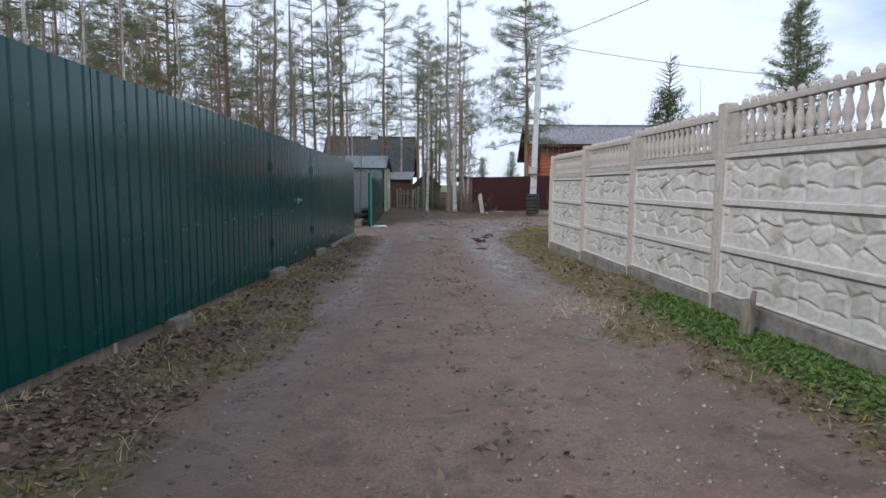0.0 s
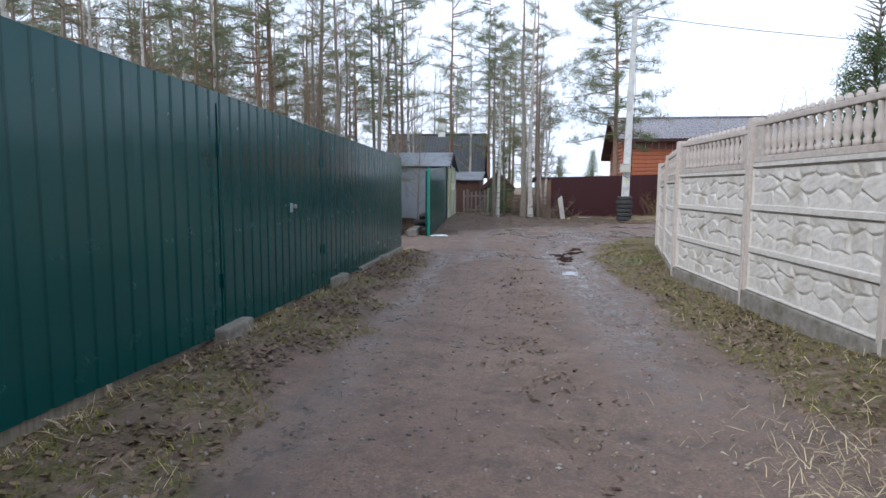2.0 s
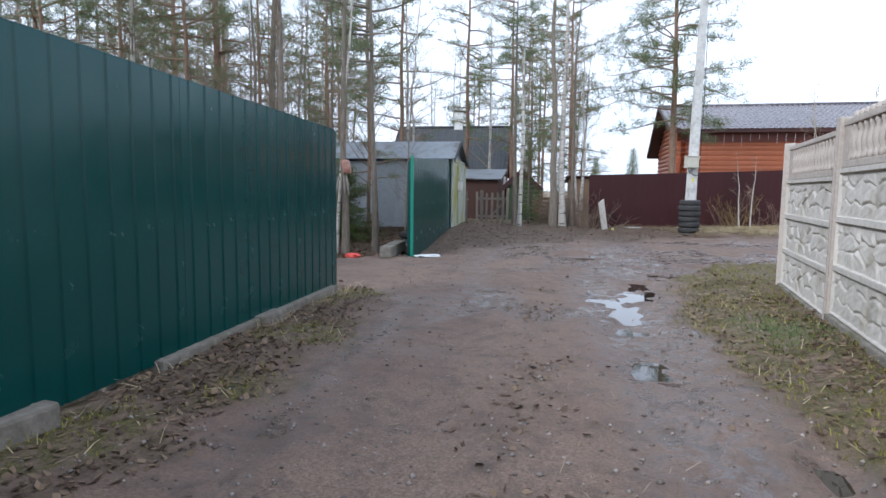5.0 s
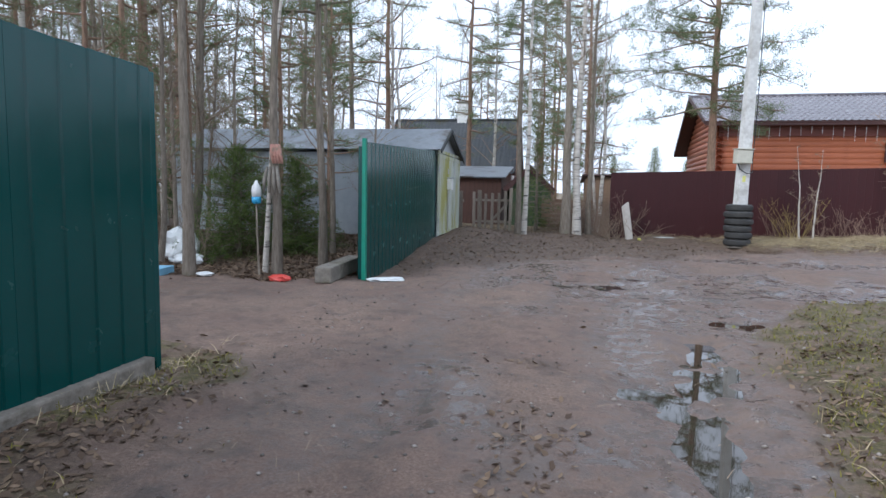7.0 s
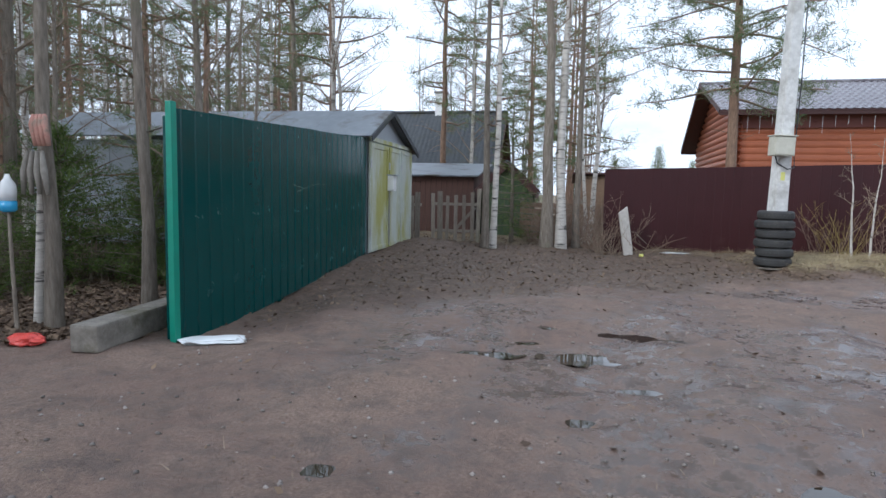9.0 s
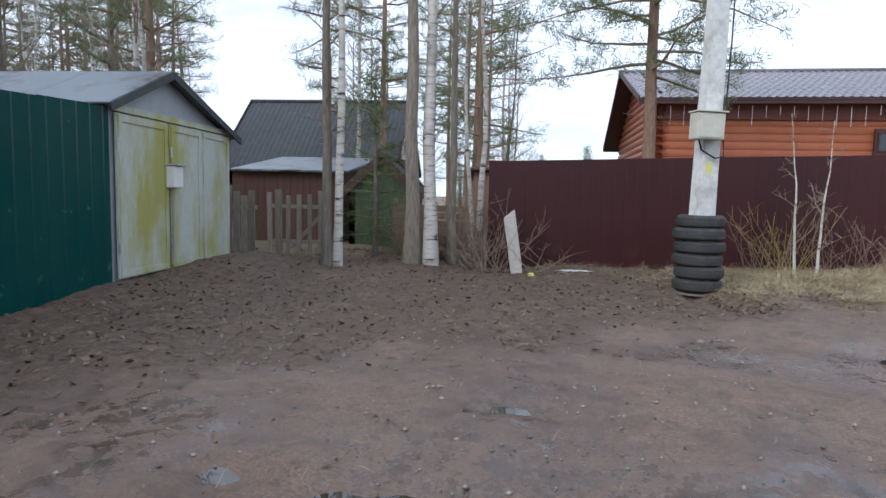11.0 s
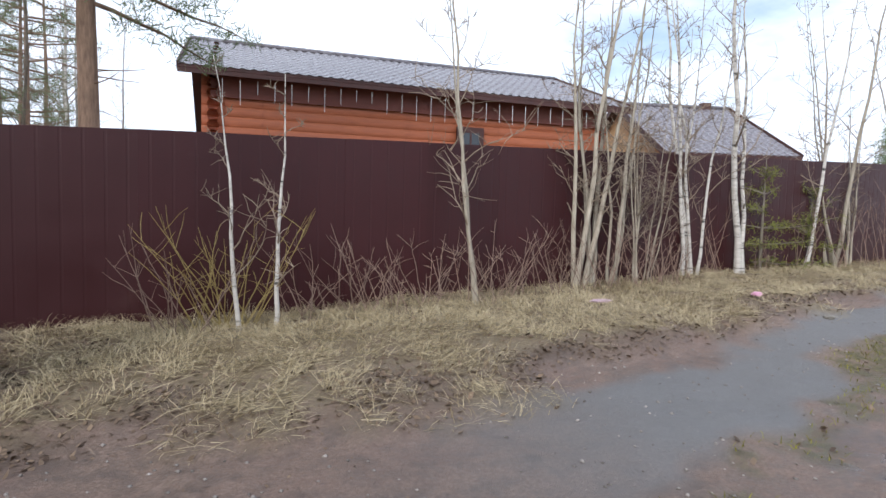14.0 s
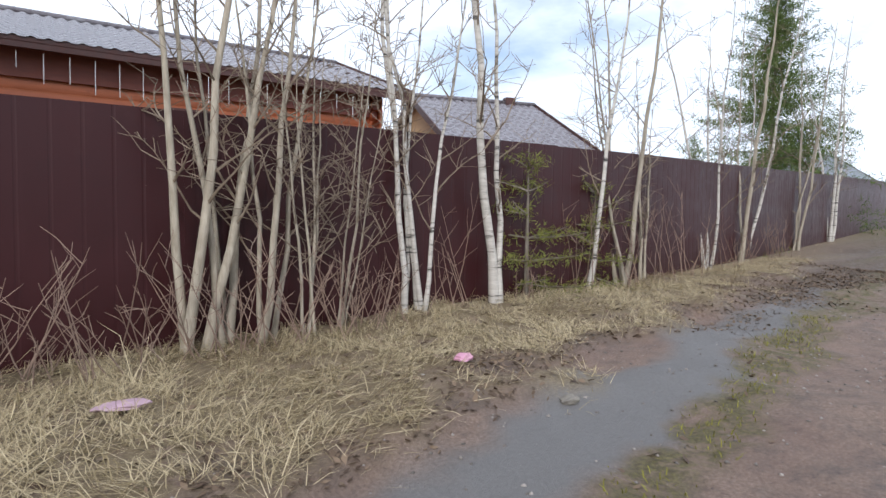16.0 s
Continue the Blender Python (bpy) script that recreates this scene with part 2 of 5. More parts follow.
def zones(x, y):
    """Cover of the ground: moss, green grass, straw, leaf litter, wetness, grey road; each 0 to 1."""
    n1, n2, n3 = wob(x, y, 1.1), wob(x + 31, y - 17, 0.45), wob(x - 9, y + 5, 3.0)
    e = 0.16 * n1 + 0.07 * n2
    left_edge = np.interp(y, [-10, 3, 6, 17.5, 18.6, 19.5], [-1.5, -1.5, -1.6, -1.75, -2.5, -14])
    left = ss(left_edge - x + e, -0.1, 0.25) * (y < 19.5)
    right_edge = np.interp(y, [-10, 2.7, 4.5, 9, 17.7, 19.9, 21.2, 22.3, 23.0, 23.6, 24.0], [2.2, 2.1, 1.95, 1.85, 1.6, 1.98, 2.5, 3.3, 5.0, 9.0, 30])
    right = ss(x - right_edge + e, -0.1, 0.3)
    # the side road: two tracks with a grassy middle
    road_l = 28.9 + (x - 7.2) * 0.272
    verge = ss(y - np.maximum(road_l, np.interp(x, [2, 3.5, 5.5, 7.2], [31.0, 30.2, 29.3, 28.9])) + e, -0.05, 0.35) * ss(x, 1.8, 2.8)
    mid_y = np.interp(x, [7, 9.3, 12.4, 14.4, 16.1, 22, 40], [27.3, 28.05, 29.25, 29.9, 30.4, 31.75, 36.4])
    middle = np.clip(1 - np.abs(y - mid_y + 0.7 * e) / np.interp(x, [9, 12, 20], [0.2, 0.27, 0.38]), 0, 1) * ss(x + 2 * n2, 7.8, 10.0) * 2.2
    grassy = ss(y - np.maximum(road_l, np.interp(x, [2, 3.5, 5.5, 7.2], [31.0, 30.2, 29.3, 28.9])) + 2.2 * e, 0.05, 0.7) * ss(x, 1.8, 2.8)
    south = ss(road_l - 4.6 - y + e, 0, 0.4) * ss(x, 4, 6)
    wood = ss(y - 22.45 + e, 0.0, 0.25) * ss(-x, 2.9, 3.3)
    wood = np.maximum(wood, ss(-x, 10, 11))
    litter = ss(y - np.interp(x, [-3, 0, 2.5, 5, 7], [22.9, 25.4, 26.4, 28.4, 31]) + 2.2 * e, -0.2, 1.2) * (1 - verge * ss(x, 4.0, 6.0))
    litter = np.maximum(np.maximum(litter, wood), 0.85 * np.clip(verge - grassy, 0, 1) * ss(x, 4.5, 6))
    back = ss(y - brown_y(x), 0.0, 0.4) * (x > 1.5) + ss(y, 32, 33) * (x <= 1.5)
    strawy = np.clip(grassy * (0.15 + 0.85 * ss(x, 3.8, 5.6)) + back, 0, 1)
    green = right * ss(x - right_edge, 0.35, 0.8) * ss(0.02 + 0.3 * n3 + 0.95 * ss(9.0 - y, 0, 4), 0.15, 0.7)
    moss = np.clip(left * ss(n1 + 0.5 * n2, -0.7, 0.2) + right * (1 - 0.6 * green) + south + np.clip(middle, 0, 1) * 0.9, 0, 1)
    litter = np.clip(litter + 0.9 * left * ss(-n1, -0.4, 0.4) + 0.7 * right * ss(-n1 + 0.4 * n2, 0.2, 0.8), 0, 1)
    trk = np.interp(y, [-5, 6, 12, 17, 20, 23, 40], [1.45, 1.35, 1.15, 0.95, 0.9, 1.3, 6])
    wet = np.clip(1.25 - np.abs(x - trk) / 0.55, 0, 1) * ss(y, 6, 10) * ss(29 - y, 0, 4)
    wet = np.maximum(wet, 1.0 * ss(0.6 * n3 + 0.4 * n1, -0.35, 0.35) * ss(y, 13, 17) * ss(29.5 - y, 0, 2.5) * ss(x + 2.0, 0, 1.5))
    wet = np.maximum(wet, 0.45 * ss(x, 4, 6) * ss(11.5 - x, 0, 3) * ss(y, 24, 25.5))
    grey = ss(x, 6.5, 9.0) * ss(road_l + 0.05 - y + e, 0, 0.3) * ss(y - mid_y - 0.1 + e, 0.0, 0.25)
    soak = np.maximum(np.exp(-((x - left_edge - 0.22 + 0.5 * e) / 0.24) ** 2) * (y < 18.5), np.exp(-((x - right_edge + 0.2 + 0.5 * e) / 0.28) ** 2) * (y < 22))
    crown = np.exp(-((x - np.interp(y, [-5, 12, 20], [0.45, 0.25, 0.1]) + 0.6 * e) / 0.3) ** 2) * (y < 19) * ss(n1 + 0.6 * n2, -0.5, 0.5)
    patch = ss(n3 + 0.5 * n1, -0.3, 0.6) * ss(y, 16, 18) * ss(22.6 - y, 0, 1.5) * ss(0.8 - x, 0, 1.5)
    litter = np.clip(litter + 0.32 * crown, 0, 1)
    wet = np.maximum(np.maximum(wet, 0.85 * soak), 0.5 * patch)
    wet = wet * (1 - right) * (1 - left) * (1 - litter * 0.8)
    return dict(moss=moss, green=green * right, straw=strawy, litter=litter, wet=wet, grey=grey), left, right, verge


PUDDLES = [(1.08, 17.6, 0.2, 0.7), (1.3, 18.7, 0.16, 0.5), (1.55, 19.8, 0.22, 0.75), (2.2, 21.1, 0.4, 0.22), (0.85, 18.4, 0.3, 0.16), (0.9, 23.25, 0.3, 0.2),
           (1.3, 22.5, 0.32, 0.13), (-0.47, 20.83, 0.22, 0.13), (0.84, 21.8, 0.2, 0.1), (1.04, 16.6, 0.16, 0.22), (1.62, 13.5, 0.10, 0.3),
           (0.4, 23.65, 0.22, 0.14), (0.55, 24.35, 0.2, 0.1), (1.77, 24.1, 0.26, 0.13), (5.21, 26.97, 0.27, 0.24), (6.04, 27.15, 0.24, 0.1), (0.1, 23.2, 0.3, 0.1), (1.4, 18.9, 0.2, 0.35), (1.4, 24.17, 0.28, 0.2), (1.98, 25.4, 0.28, 0.14), (1.0, 15.2, 0.14, 0.3)]


def plain_height(x, y):
    z = np.interp(y, YK, ZK)
    z = z + ss(x, 6, 17) * 0.22 * ss(y, 20, 27) + 0.75 * ss(x, 18, 40) * ss(y, 20, 27) - 0.10 * ss(x, 0, 2) * ss(9 - x, 0, 4) * ss(y, 27.5, 30.5)
    return z


def hz(x, y):
    """Height of the ground."""
    x, y = np.asarray(x, float), np.asarray(y, float)
    _, left, right, verge = zones(x, y)
    z = plain_height(x, y)
    z = z + right * ss(x, 1.6, 3.2) * np.interp(y, [0, 6, 14, 20], [0.12, 0.16, 0.13, 0.05])
    z = z + left * 0.05 * ss(-x, 1.6, 2.6)
    z = z + verge * 0.10 + 0.10 * ss(y, 25.5, 29.5) * ss(-x, 1.2, 2.6) * (y < 32) - 0.09 * ss(-x, 1.0, 2.6) * ss(y, 21.5, 23) * ss(27 - y, 0, 2.5)
    z = z + 0.022 * wob(x, y, 1.6) + 0.010 * wob(x + 5, y + 3, 0.5) + 0.005 * wob(x - 7, y, 0.22)
    clod = np.clip(wob(x + 2, y - 4, 0.16) * wob(x - 3, y + 8, 0.7), 0, 1.2)
    z = z + 0.03 * clod * np.maximum(np.exp(-((x - 1.55) / 0.3) ** 2) * (y > 5) * (y < 20), 0.6 * ss(y, 20, 22) * ss(31 - y, 0, 2) * (x < 6))
    trk = np.interp(y, [-5, 6, 12, 17, 20], [1.35, 1.3, 1.15, 0.95, 0.9])
    for tx in (trk, trk - 1.75):
        z = z - 0.025 * np.exp(-((x - tx) / 0.3) ** 2) * (y < 21)
    for px, py, rx, ry in PUDDLES:
        d = ((x - px) / (rx * 1.5)) ** 2 + ((y - py) / (ry * 1.5)) ** 2
        w = np.exp(-d * 1.5)
        z = z * (1 - w) + (plain_height(px, py) - 0.065) * w + 0.012 * w * (1 - w) * 4 * wob(x + 3, y, 0.3)
    return z


def h1(x, y):
    return float(hz(np.array([x]), np.array([y]))[0])


def axis(lo, a, b, hi, fine):
    n = int((b - a) / fine)
    core = np.linspace(a, b, n + 1)
    out = np.array([0.4, 1.2, 3, 7, 16, 40, 100, 300, 900, 2500.0])
    return np.concatenate([a - out[::-1], core, b + out])


gx, gy = axis(0, -11, 21, 0, 0.095), axis(0, 0.5, 34.5, 0, 0.095)
GX, GY = np.meshgrid(gx, gy)
Z = hz(GX, GY)
far = np.maximum(np.maximum(-14 - GX, GX - 60), np.maximum(-10 - GY, GY - 60))
Z = np.where(far > 30, 0.0, Z)
verts = np.stack([GX.ravel(), GY.ravel(), Z.ravel()], 1)
nx, ny = len(gx), len(gy)
ii, jj = np.meshgrid(np.arange(nx - 1), np.arange(ny - 1))
q = (jj * nx + ii).ravel()
faces = np.stack([q, q + 1, q + nx + 1, q + nx], 1)
me = bpy.data.meshes.new("ground")
me.from_pydata(verts.tolist(), [], faces.tolist())
me.shade_smooth()
for key, val in zones(GX.ravel(), GY.ravel())[0].items():
    me.attributes.new(key, "FLOAT", "POINT").data.foreach_set("value", np.broadcast_to(val, GX.size).astype(np.float32).copy())
M_GROUND, nt, b = nodes_of("wet_dirt_road", 0.75)


def attr(nt, name):
    a = nt.nodes.new("ShaderNodeAttribute")
    a.attribute_name = name
    return a.outputs["Fac"]


fine, mid_n, big = noise_tex(nt, 55, 8, 0.75), noise_tex(nt, 7, 6, 0.7), noise_tex(nt, 0.9, 5, 0.6)
dirt = ramp(nt, fine, [(0.30, (0.085, 0.055, 0.040)), (0.5, (0.200, 0.135, 0.100)), (0.72, (0.33, 0.245, 0.195))])
dirt = blend(nt, ranged(nt, big, 0.42, 0.62), dirt, blend(nt, 0.45, dirt, (0.155, 0.095, 0.075)))
dirt = blend(nt, ranged(nt, mid_n, 0.50, 0.68, 0, 0.6), dirt, (0.085, 0.062, 0.050))
dirt = blend(nt, ranged(nt, noise_tex(nt, 2.6, 7, 0.75), 0.50, 0.66, 0, 0.7), dirt, (0.090, 0.068, 0.056))
dirt = blend(nt, ranged(nt, noise_tex(nt, 19, 4, 0.8), 0.60, 0.70, 0, 0.7), dirt, (0.040, 0.028, 0.022))
greyroad = ramp(nt, fine, [(0.25, (0.115, 0.108, 0.104)), (0.75, (0.20, 0.19, 0.182))])
col = blend(nt, attr(nt, "grey"), dirt, greyroad)
litc = ramp(nt, noise_tex(nt, 28, 6, 0.75), [(0.3, (0.030, 0.019, 0.013)), (0.5, (0.090, 0.060, 0.040)), (0.72, (0.20, 0.140, 0.095))])
col = blend(nt, calc(nt, "MULTIPLY", attr(nt, "litter"), ranged(nt, mid_n, 0.30, 0.50)), col, litc)
mossc = ramp(nt, noise_tex(nt, 35, 6, 0.75), [(0.3, (0.028, 0.022, 0.010)), (0.5, (0.088, 0.074, 0.022)), (0.75, (0.20, 0.175, 0.048))])
col = blend(nt, calc(nt, "MULTIPLY", attr(nt, "moss"), ranged(nt, mid_n, 0.36, 0.56)), col, mossc)
grc = ramp(nt, noise_tex(nt, 30, 6, 0.7), [(0.3, (0.045, 0.07, 0.018)), (0.7, (0.12, 0.18, 0.045))])
col = blend(nt, calc(nt, "MULTIPLY", attr(nt, "green"), ranged(nt, mid_n, 0.33, 0.53)), col, grc)
stc = ramp(nt, noise_tex(nt, 30, 6, 0.75, stretch=(1, 3, 1)), [(0.3, (0.055, 0.040, 0.024)), (0.5, (0.18, 0.132, 0.072)), (0.75, (0.40, 0.31, 0.18))])
col = blend(nt, calc(nt, "MULTIPLY", attr(nt, "straw"), ranged(nt, mid_n, 0.30, 0.50)), col, stc)
wetf = calc(nt, "MULTIPLY", attr(nt, "wet"), ranged(nt, mid_n, 0.30, 0.56))
col = blend(nt, wetf, col, blend(nt, 1.0, col, (0.52, 0.52, 0.53), "MULTIPLY"))
nt.links.new(col, b.inputs["Base Color"])
nt.links.new(ranged(nt, wetf, 0, 1, 0.80, 0.13), b.inputs["Roughness"])
hh = calc(nt, "ADD", calc(nt, "MULTIPLY", fine, 0.45), calc(nt, "MULTIPLY", mid_n, 0.6))
bump(nt, b, hh, 0.8, 0.035)
nt.links.new(ranged(nt, wetf, 0.1, 0.9, 0.85, 0.10), b.inputs["Normal"].links[0].from_node.inputs["Strength"])
me.materials.append(M_GROUND)
ground = tagged(new("ground", me), "brown muddy dirt road with mossy leaf-strewn verges", "ground", kind="structure")


# ---- building blocks ----
def thing(name, label, category, m=None, group="", kind=""):
    ob = new(name)
    if m is not None:
        ob.matrix_world = m
    return tagged(ob, label, category, group, kind)


def mesh_from(name, vs, fs, mat, smooth=False):
    me = bpy.data.meshes.new(name)
    me.from_pydata([tuple(map(float, v)) for v in vs], [], fs)
    me.materials.append(mat)
    if smooth:
        me.shade_smooth()
    return me


def put(name, me, parent, m=None, label=""):
    ob = new(name, me)
    ob.parent = parent
    if m is not None:
        ob.matrix_basis = m
    return tagged(ob, label)


def part(name, bm, mat, parent, label="", m=None, smooth=False):
    me = bpy.data.meshes.new(name)
    bm.to_mesh(me)
    bm.free()
    me.materials.append(mat)
    if smooth:
        me.shade_smooth()
    return put(name, me, parent, m, label)


def box(sx, sy, sz, at=(0, 0, 0), bevel=0.0, bm=None):
    """A bevelled block that stands on at."""
    own = bmesh.new()
    bmesh.ops.create_cube(own, size=1, matrix=Matrix.Translation((at[0], at[1], at[2] + sz / 2)) @ Matrix.Diagonal((sx, sy, sz, 1)))
    if bevel:
        bmesh.ops.bevel(own, geom=own.edges[:], offset=bevel, segments=2, affect="EDGES", profile=0.6)
    if bm is None:
        return own
    tmp = bpy.data.meshes.new("tmp")
    own.to_mesh(tmp)
    own.free()
    bm.from_mesh(tmp)
    bpy.data.meshes.remove(tmp)
    return bm


def lathe(profile, seg=10, wob_r=0.0):
    """A turned solid: profile of (radius, height)."""
    bm = bmesh.new()
    rings = []
    for r, z in profile:
        rings.append([bm.verts.new((r * math.cos(2 * math.pi * k / seg), r * math.sin(2 * math.pi * k / seg), z)) for k in range(seg)])
    for a, b in zip(rings, rings[1:]):
        for k in range(seg):
            bm.faces.new((a[k], a[(k + 1) % seg], b[(k + 1) % seg], b[k]))
    bm.faces.new(rings[0][::-1])
    bm.faces.new(rings[-1])
    return bm


def prism(outline, depth, axis_m=None):
    """A flat outline (x, z) pushed out by depth along y."""
    bm = bmesh.new()
    a = [bm.verts.new((x, 0, z)) for x, z in outline]
    b = [bm.verts.new((x, depth, z)) for x, z in outline]
    bm.faces.new(a)
    bm.faces.new(b[::-1])
    n = len(a)
    for k in range(n):
        bm.faces.new((a[k], b[k], b[(k + 1) % n], a[(k + 1) % n]))
    bmesh.ops.recalc_face_normals(bm, faces=bm.faces[:])
    if axis_m is not None:
        bm.transform(axis_m)
    return bm


def tube_into(vs, fs, pts, radii, seg=5):
    """A tapered limb along pts, added to lists."""
    base = None
    up = Vector((0.31, 0.17, 0.93))
    for i, p in enumerate(pts):
        d = (pts[min(i + 1, len(pts) - 1)] - pts[max(i - 1, 0)])
        if d.length < 1e-6:
            d = Vector((0, 0, 1))
        d.normalize()
        a = d.cross(up if abs(d.dot(up)) < 0.95 else Vector((1, 0, 0))).normalized()
        c = d.cross(a)
        n = len(vs)
        for k in range(seg):
            w = 2 * math.pi * k / seg
            vs.append(p + (a * math.cos(w) + c * math.sin(w)) * radii[i])
        if base is not None:
            for k in range(seg):
                fs.append((base + k, base + (k + 1) % seg, n + (k + 1) % seg, n + k))
        base = n
    fs.append(tuple(range(base, base + seg)))


def cable(name, pts, r, mat, label, parent=None):
    vs, fs = [], []
    tube_into(vs, fs, [Vector(p) for p in pts], [r] * len(pts), 6)
    me = mesh_from(name, vs, fs, mat, True)
    if parent:
        return put(name, me, parent, None, label)
    return tagged(new(name, me), label, "cable")


def along(a, b):
    """The pose at a (x, y, z) whose x runs to b on plan."""
    return Matrix.Translation(a) @ Matrix.Rotation(math.atan2(b[1] - a[1], b[0] - a[0]), 4, "Z")


# ---- profiled sheet fences ----
def sheet_mesh(width, height, pitch, rib, deep, mat, name="sheet", slope=0.0):
    """Profiled steel: narrow grooves between flat pans, with a back face."""
    xs = [(0.0, 0.0)]
    n = max(1, round(width / pitch))
    for k in range(n):
        c = (k + 0.5) * width / n
        xs += [(c - rib / 2 - 0.006, 0), (c - rib / 2 + 0.004, -deep), (c + rib / 2 - 0.004, -deep), (c + rib / 2 + 0.006, 0)]
    xs.append((width, 0.0))
    vs, fs = [], []
    m = len(xs)
    for dy in (0.0, 0.004):
        for x, y in xs:
            vs += [(x, -y + dy, 0), (x, -y + dy, height + slope * x)]
    for k in range(m - 1):
        a, c = 2 * k, 2 * m + 2 * k
        fs += [(a, a + 2, a + 3, a + 1), (c + 1, c + 3, c + 2, c), (a + 1, a + 3, c + 3, c + 1), (a, c, c + 2, a + 2)]
    fs += [(0, 1, 2 * m + 1, 2 * m), (2 * m - 2, 4 * m - 2, 4 * m - 1, 2 * m - 1)]
    return mesh_from(name, vs, fs, mat)


def sheet_fence(name, label, pts, mat, width, pitch, rib, deep, frame_mat, group=""):
    """A fence of sheets on posts and rails along pts (x, y, bottom, top); the face looks to the right of the way."""
    ob = thing(name, label, "fence", kind="structure")
    for a, c in zip(pts, pts[1:]):
        L = math.hypot(c[0] - a[0], c[1] - a[1])
        n = max(1, round(L / width))
        ang = math.atan2(c[1] - a[1], c[0] - a[0])
        for k in range(n):
            f = (k / n, (k + 1) / n)
            x, y = a[0] + (c[0] - a[0]) * f[0], a[1] + (c[1] - a[1]) * f[0]
            b0, b1 = (a[2] + (c[2] - a[2]) * g for g in f)
            t0, t1 = (a[3] + (c[3] - a[3]) * g for g in f)
            lift = random.uniform(-0.006, 0.006)
            me = sheet_mesh(L / n + 0.004, t0 - b0, pitch, rib, deep, mat, "sheet", 0.0)
            for v in me.vertices:      # follow the slope of top and bottom
                g = v.co.x / (L / n)
                v.co.z = (b0 + (b1 - b0) * g if v.co.z < 0.5 else t0 + (t1 - t0) * g) + lift
            put("sheet", me, ob, Matrix.Translation((x, y, 0)) @ Matrix.Rotation(ang + random.uniform(-0.003, 0.003), 4, "Z") @ Matrix.Translation((0, random.uniform(0, 0.003), 0)))
            if k % 2 == 0 or k == n - 1:
                px = 0.03 if k < n - 1 else L / n - 0.05
                bm = box(0.06, 0.06, t0 - b0 + 0.35, (px, 0.075, 0), 0.004)
                part("post", bm, frame_mat, ob, "", Matrix.Translation((x, y, b0 - 0.42)) @ Matrix.Rotation(ang, 4, "Z"))
        for rz in (0.45, 1.55):
            d = Vector((L, 0, c[2] - a[2]))
            vs, fs = [], []
            tube_into(vs, fs, [Vector((0, 0.055, a[2] + rz)), Vector((L, 0.055, c[2] + rz))], [0.02, 0.02], 4)
            put("rail", mesh_from("rail", vs, fs, frame_mat), ob, Matrix.Translation((a[0], a[1], 0)) @ Matrix.Rotation(ang, 4, "Z"))
    return ob


# the way runs so that the face looks to the road
GF = [(-2.70, 17.95, -0.17, 1.97), (-2.70, 12.3, -0.12, 2.07), (-2.70, 9.3, -0.08, 2.13), (-2.70, 3.5, 0.06, 2.24), (-2.72, -6.0, 0.1, 2.3)]
GF = GF[::-1]
green_fence = sheet_fence("fence_green", "tall dark green profiled steel fence along the road", [(x, y, b, t) for x, y, b, t in GF], M_GREEN, 1.1, 0.21, 0.03, 0.012, M_GREEN)
G2 = [(-2.78, 22.9, -0.38, 1.86), (-2.86, 28.42, -0.02, 2.10)]
green_fence2 = sheet_fence("fence_green", "dark green profiled steel fence beside the metal garage", G2, M_GREEN, 1.1, 0.21, 0.03, 0.012, M_GREEN)
part("end_post", box(0.06, 0.08, 2.27, (0, 0, 0), 0.006), M_GREEN_EDGE, green_fence2, "bright green end post", Matrix.Translation((-2.77, 22.86, -0.36)))
part("end_post", box(0.06, 0.06, 2.3, (0, 0, 0), 0.006), M_GREEN, green_fence, "", Matrix.Translation((-2.73, 17.98, -0.35)))
BZ = [(-0.25, 1.76), (-0.12, 1.88), (0.02, 2.03), (0.22, 2.28), (0.98, 3.05), (1.1, 3.2)]
brown_fence = sheet_fence("fence_brown", "long dark brown profiled steel fence", [(x, y, *z) for (x, y), z in zip(FENCE_BROWN, BZ)], M_BROWN, 1.15, 0.2, 0.02, 0.0025, M_BROWN)


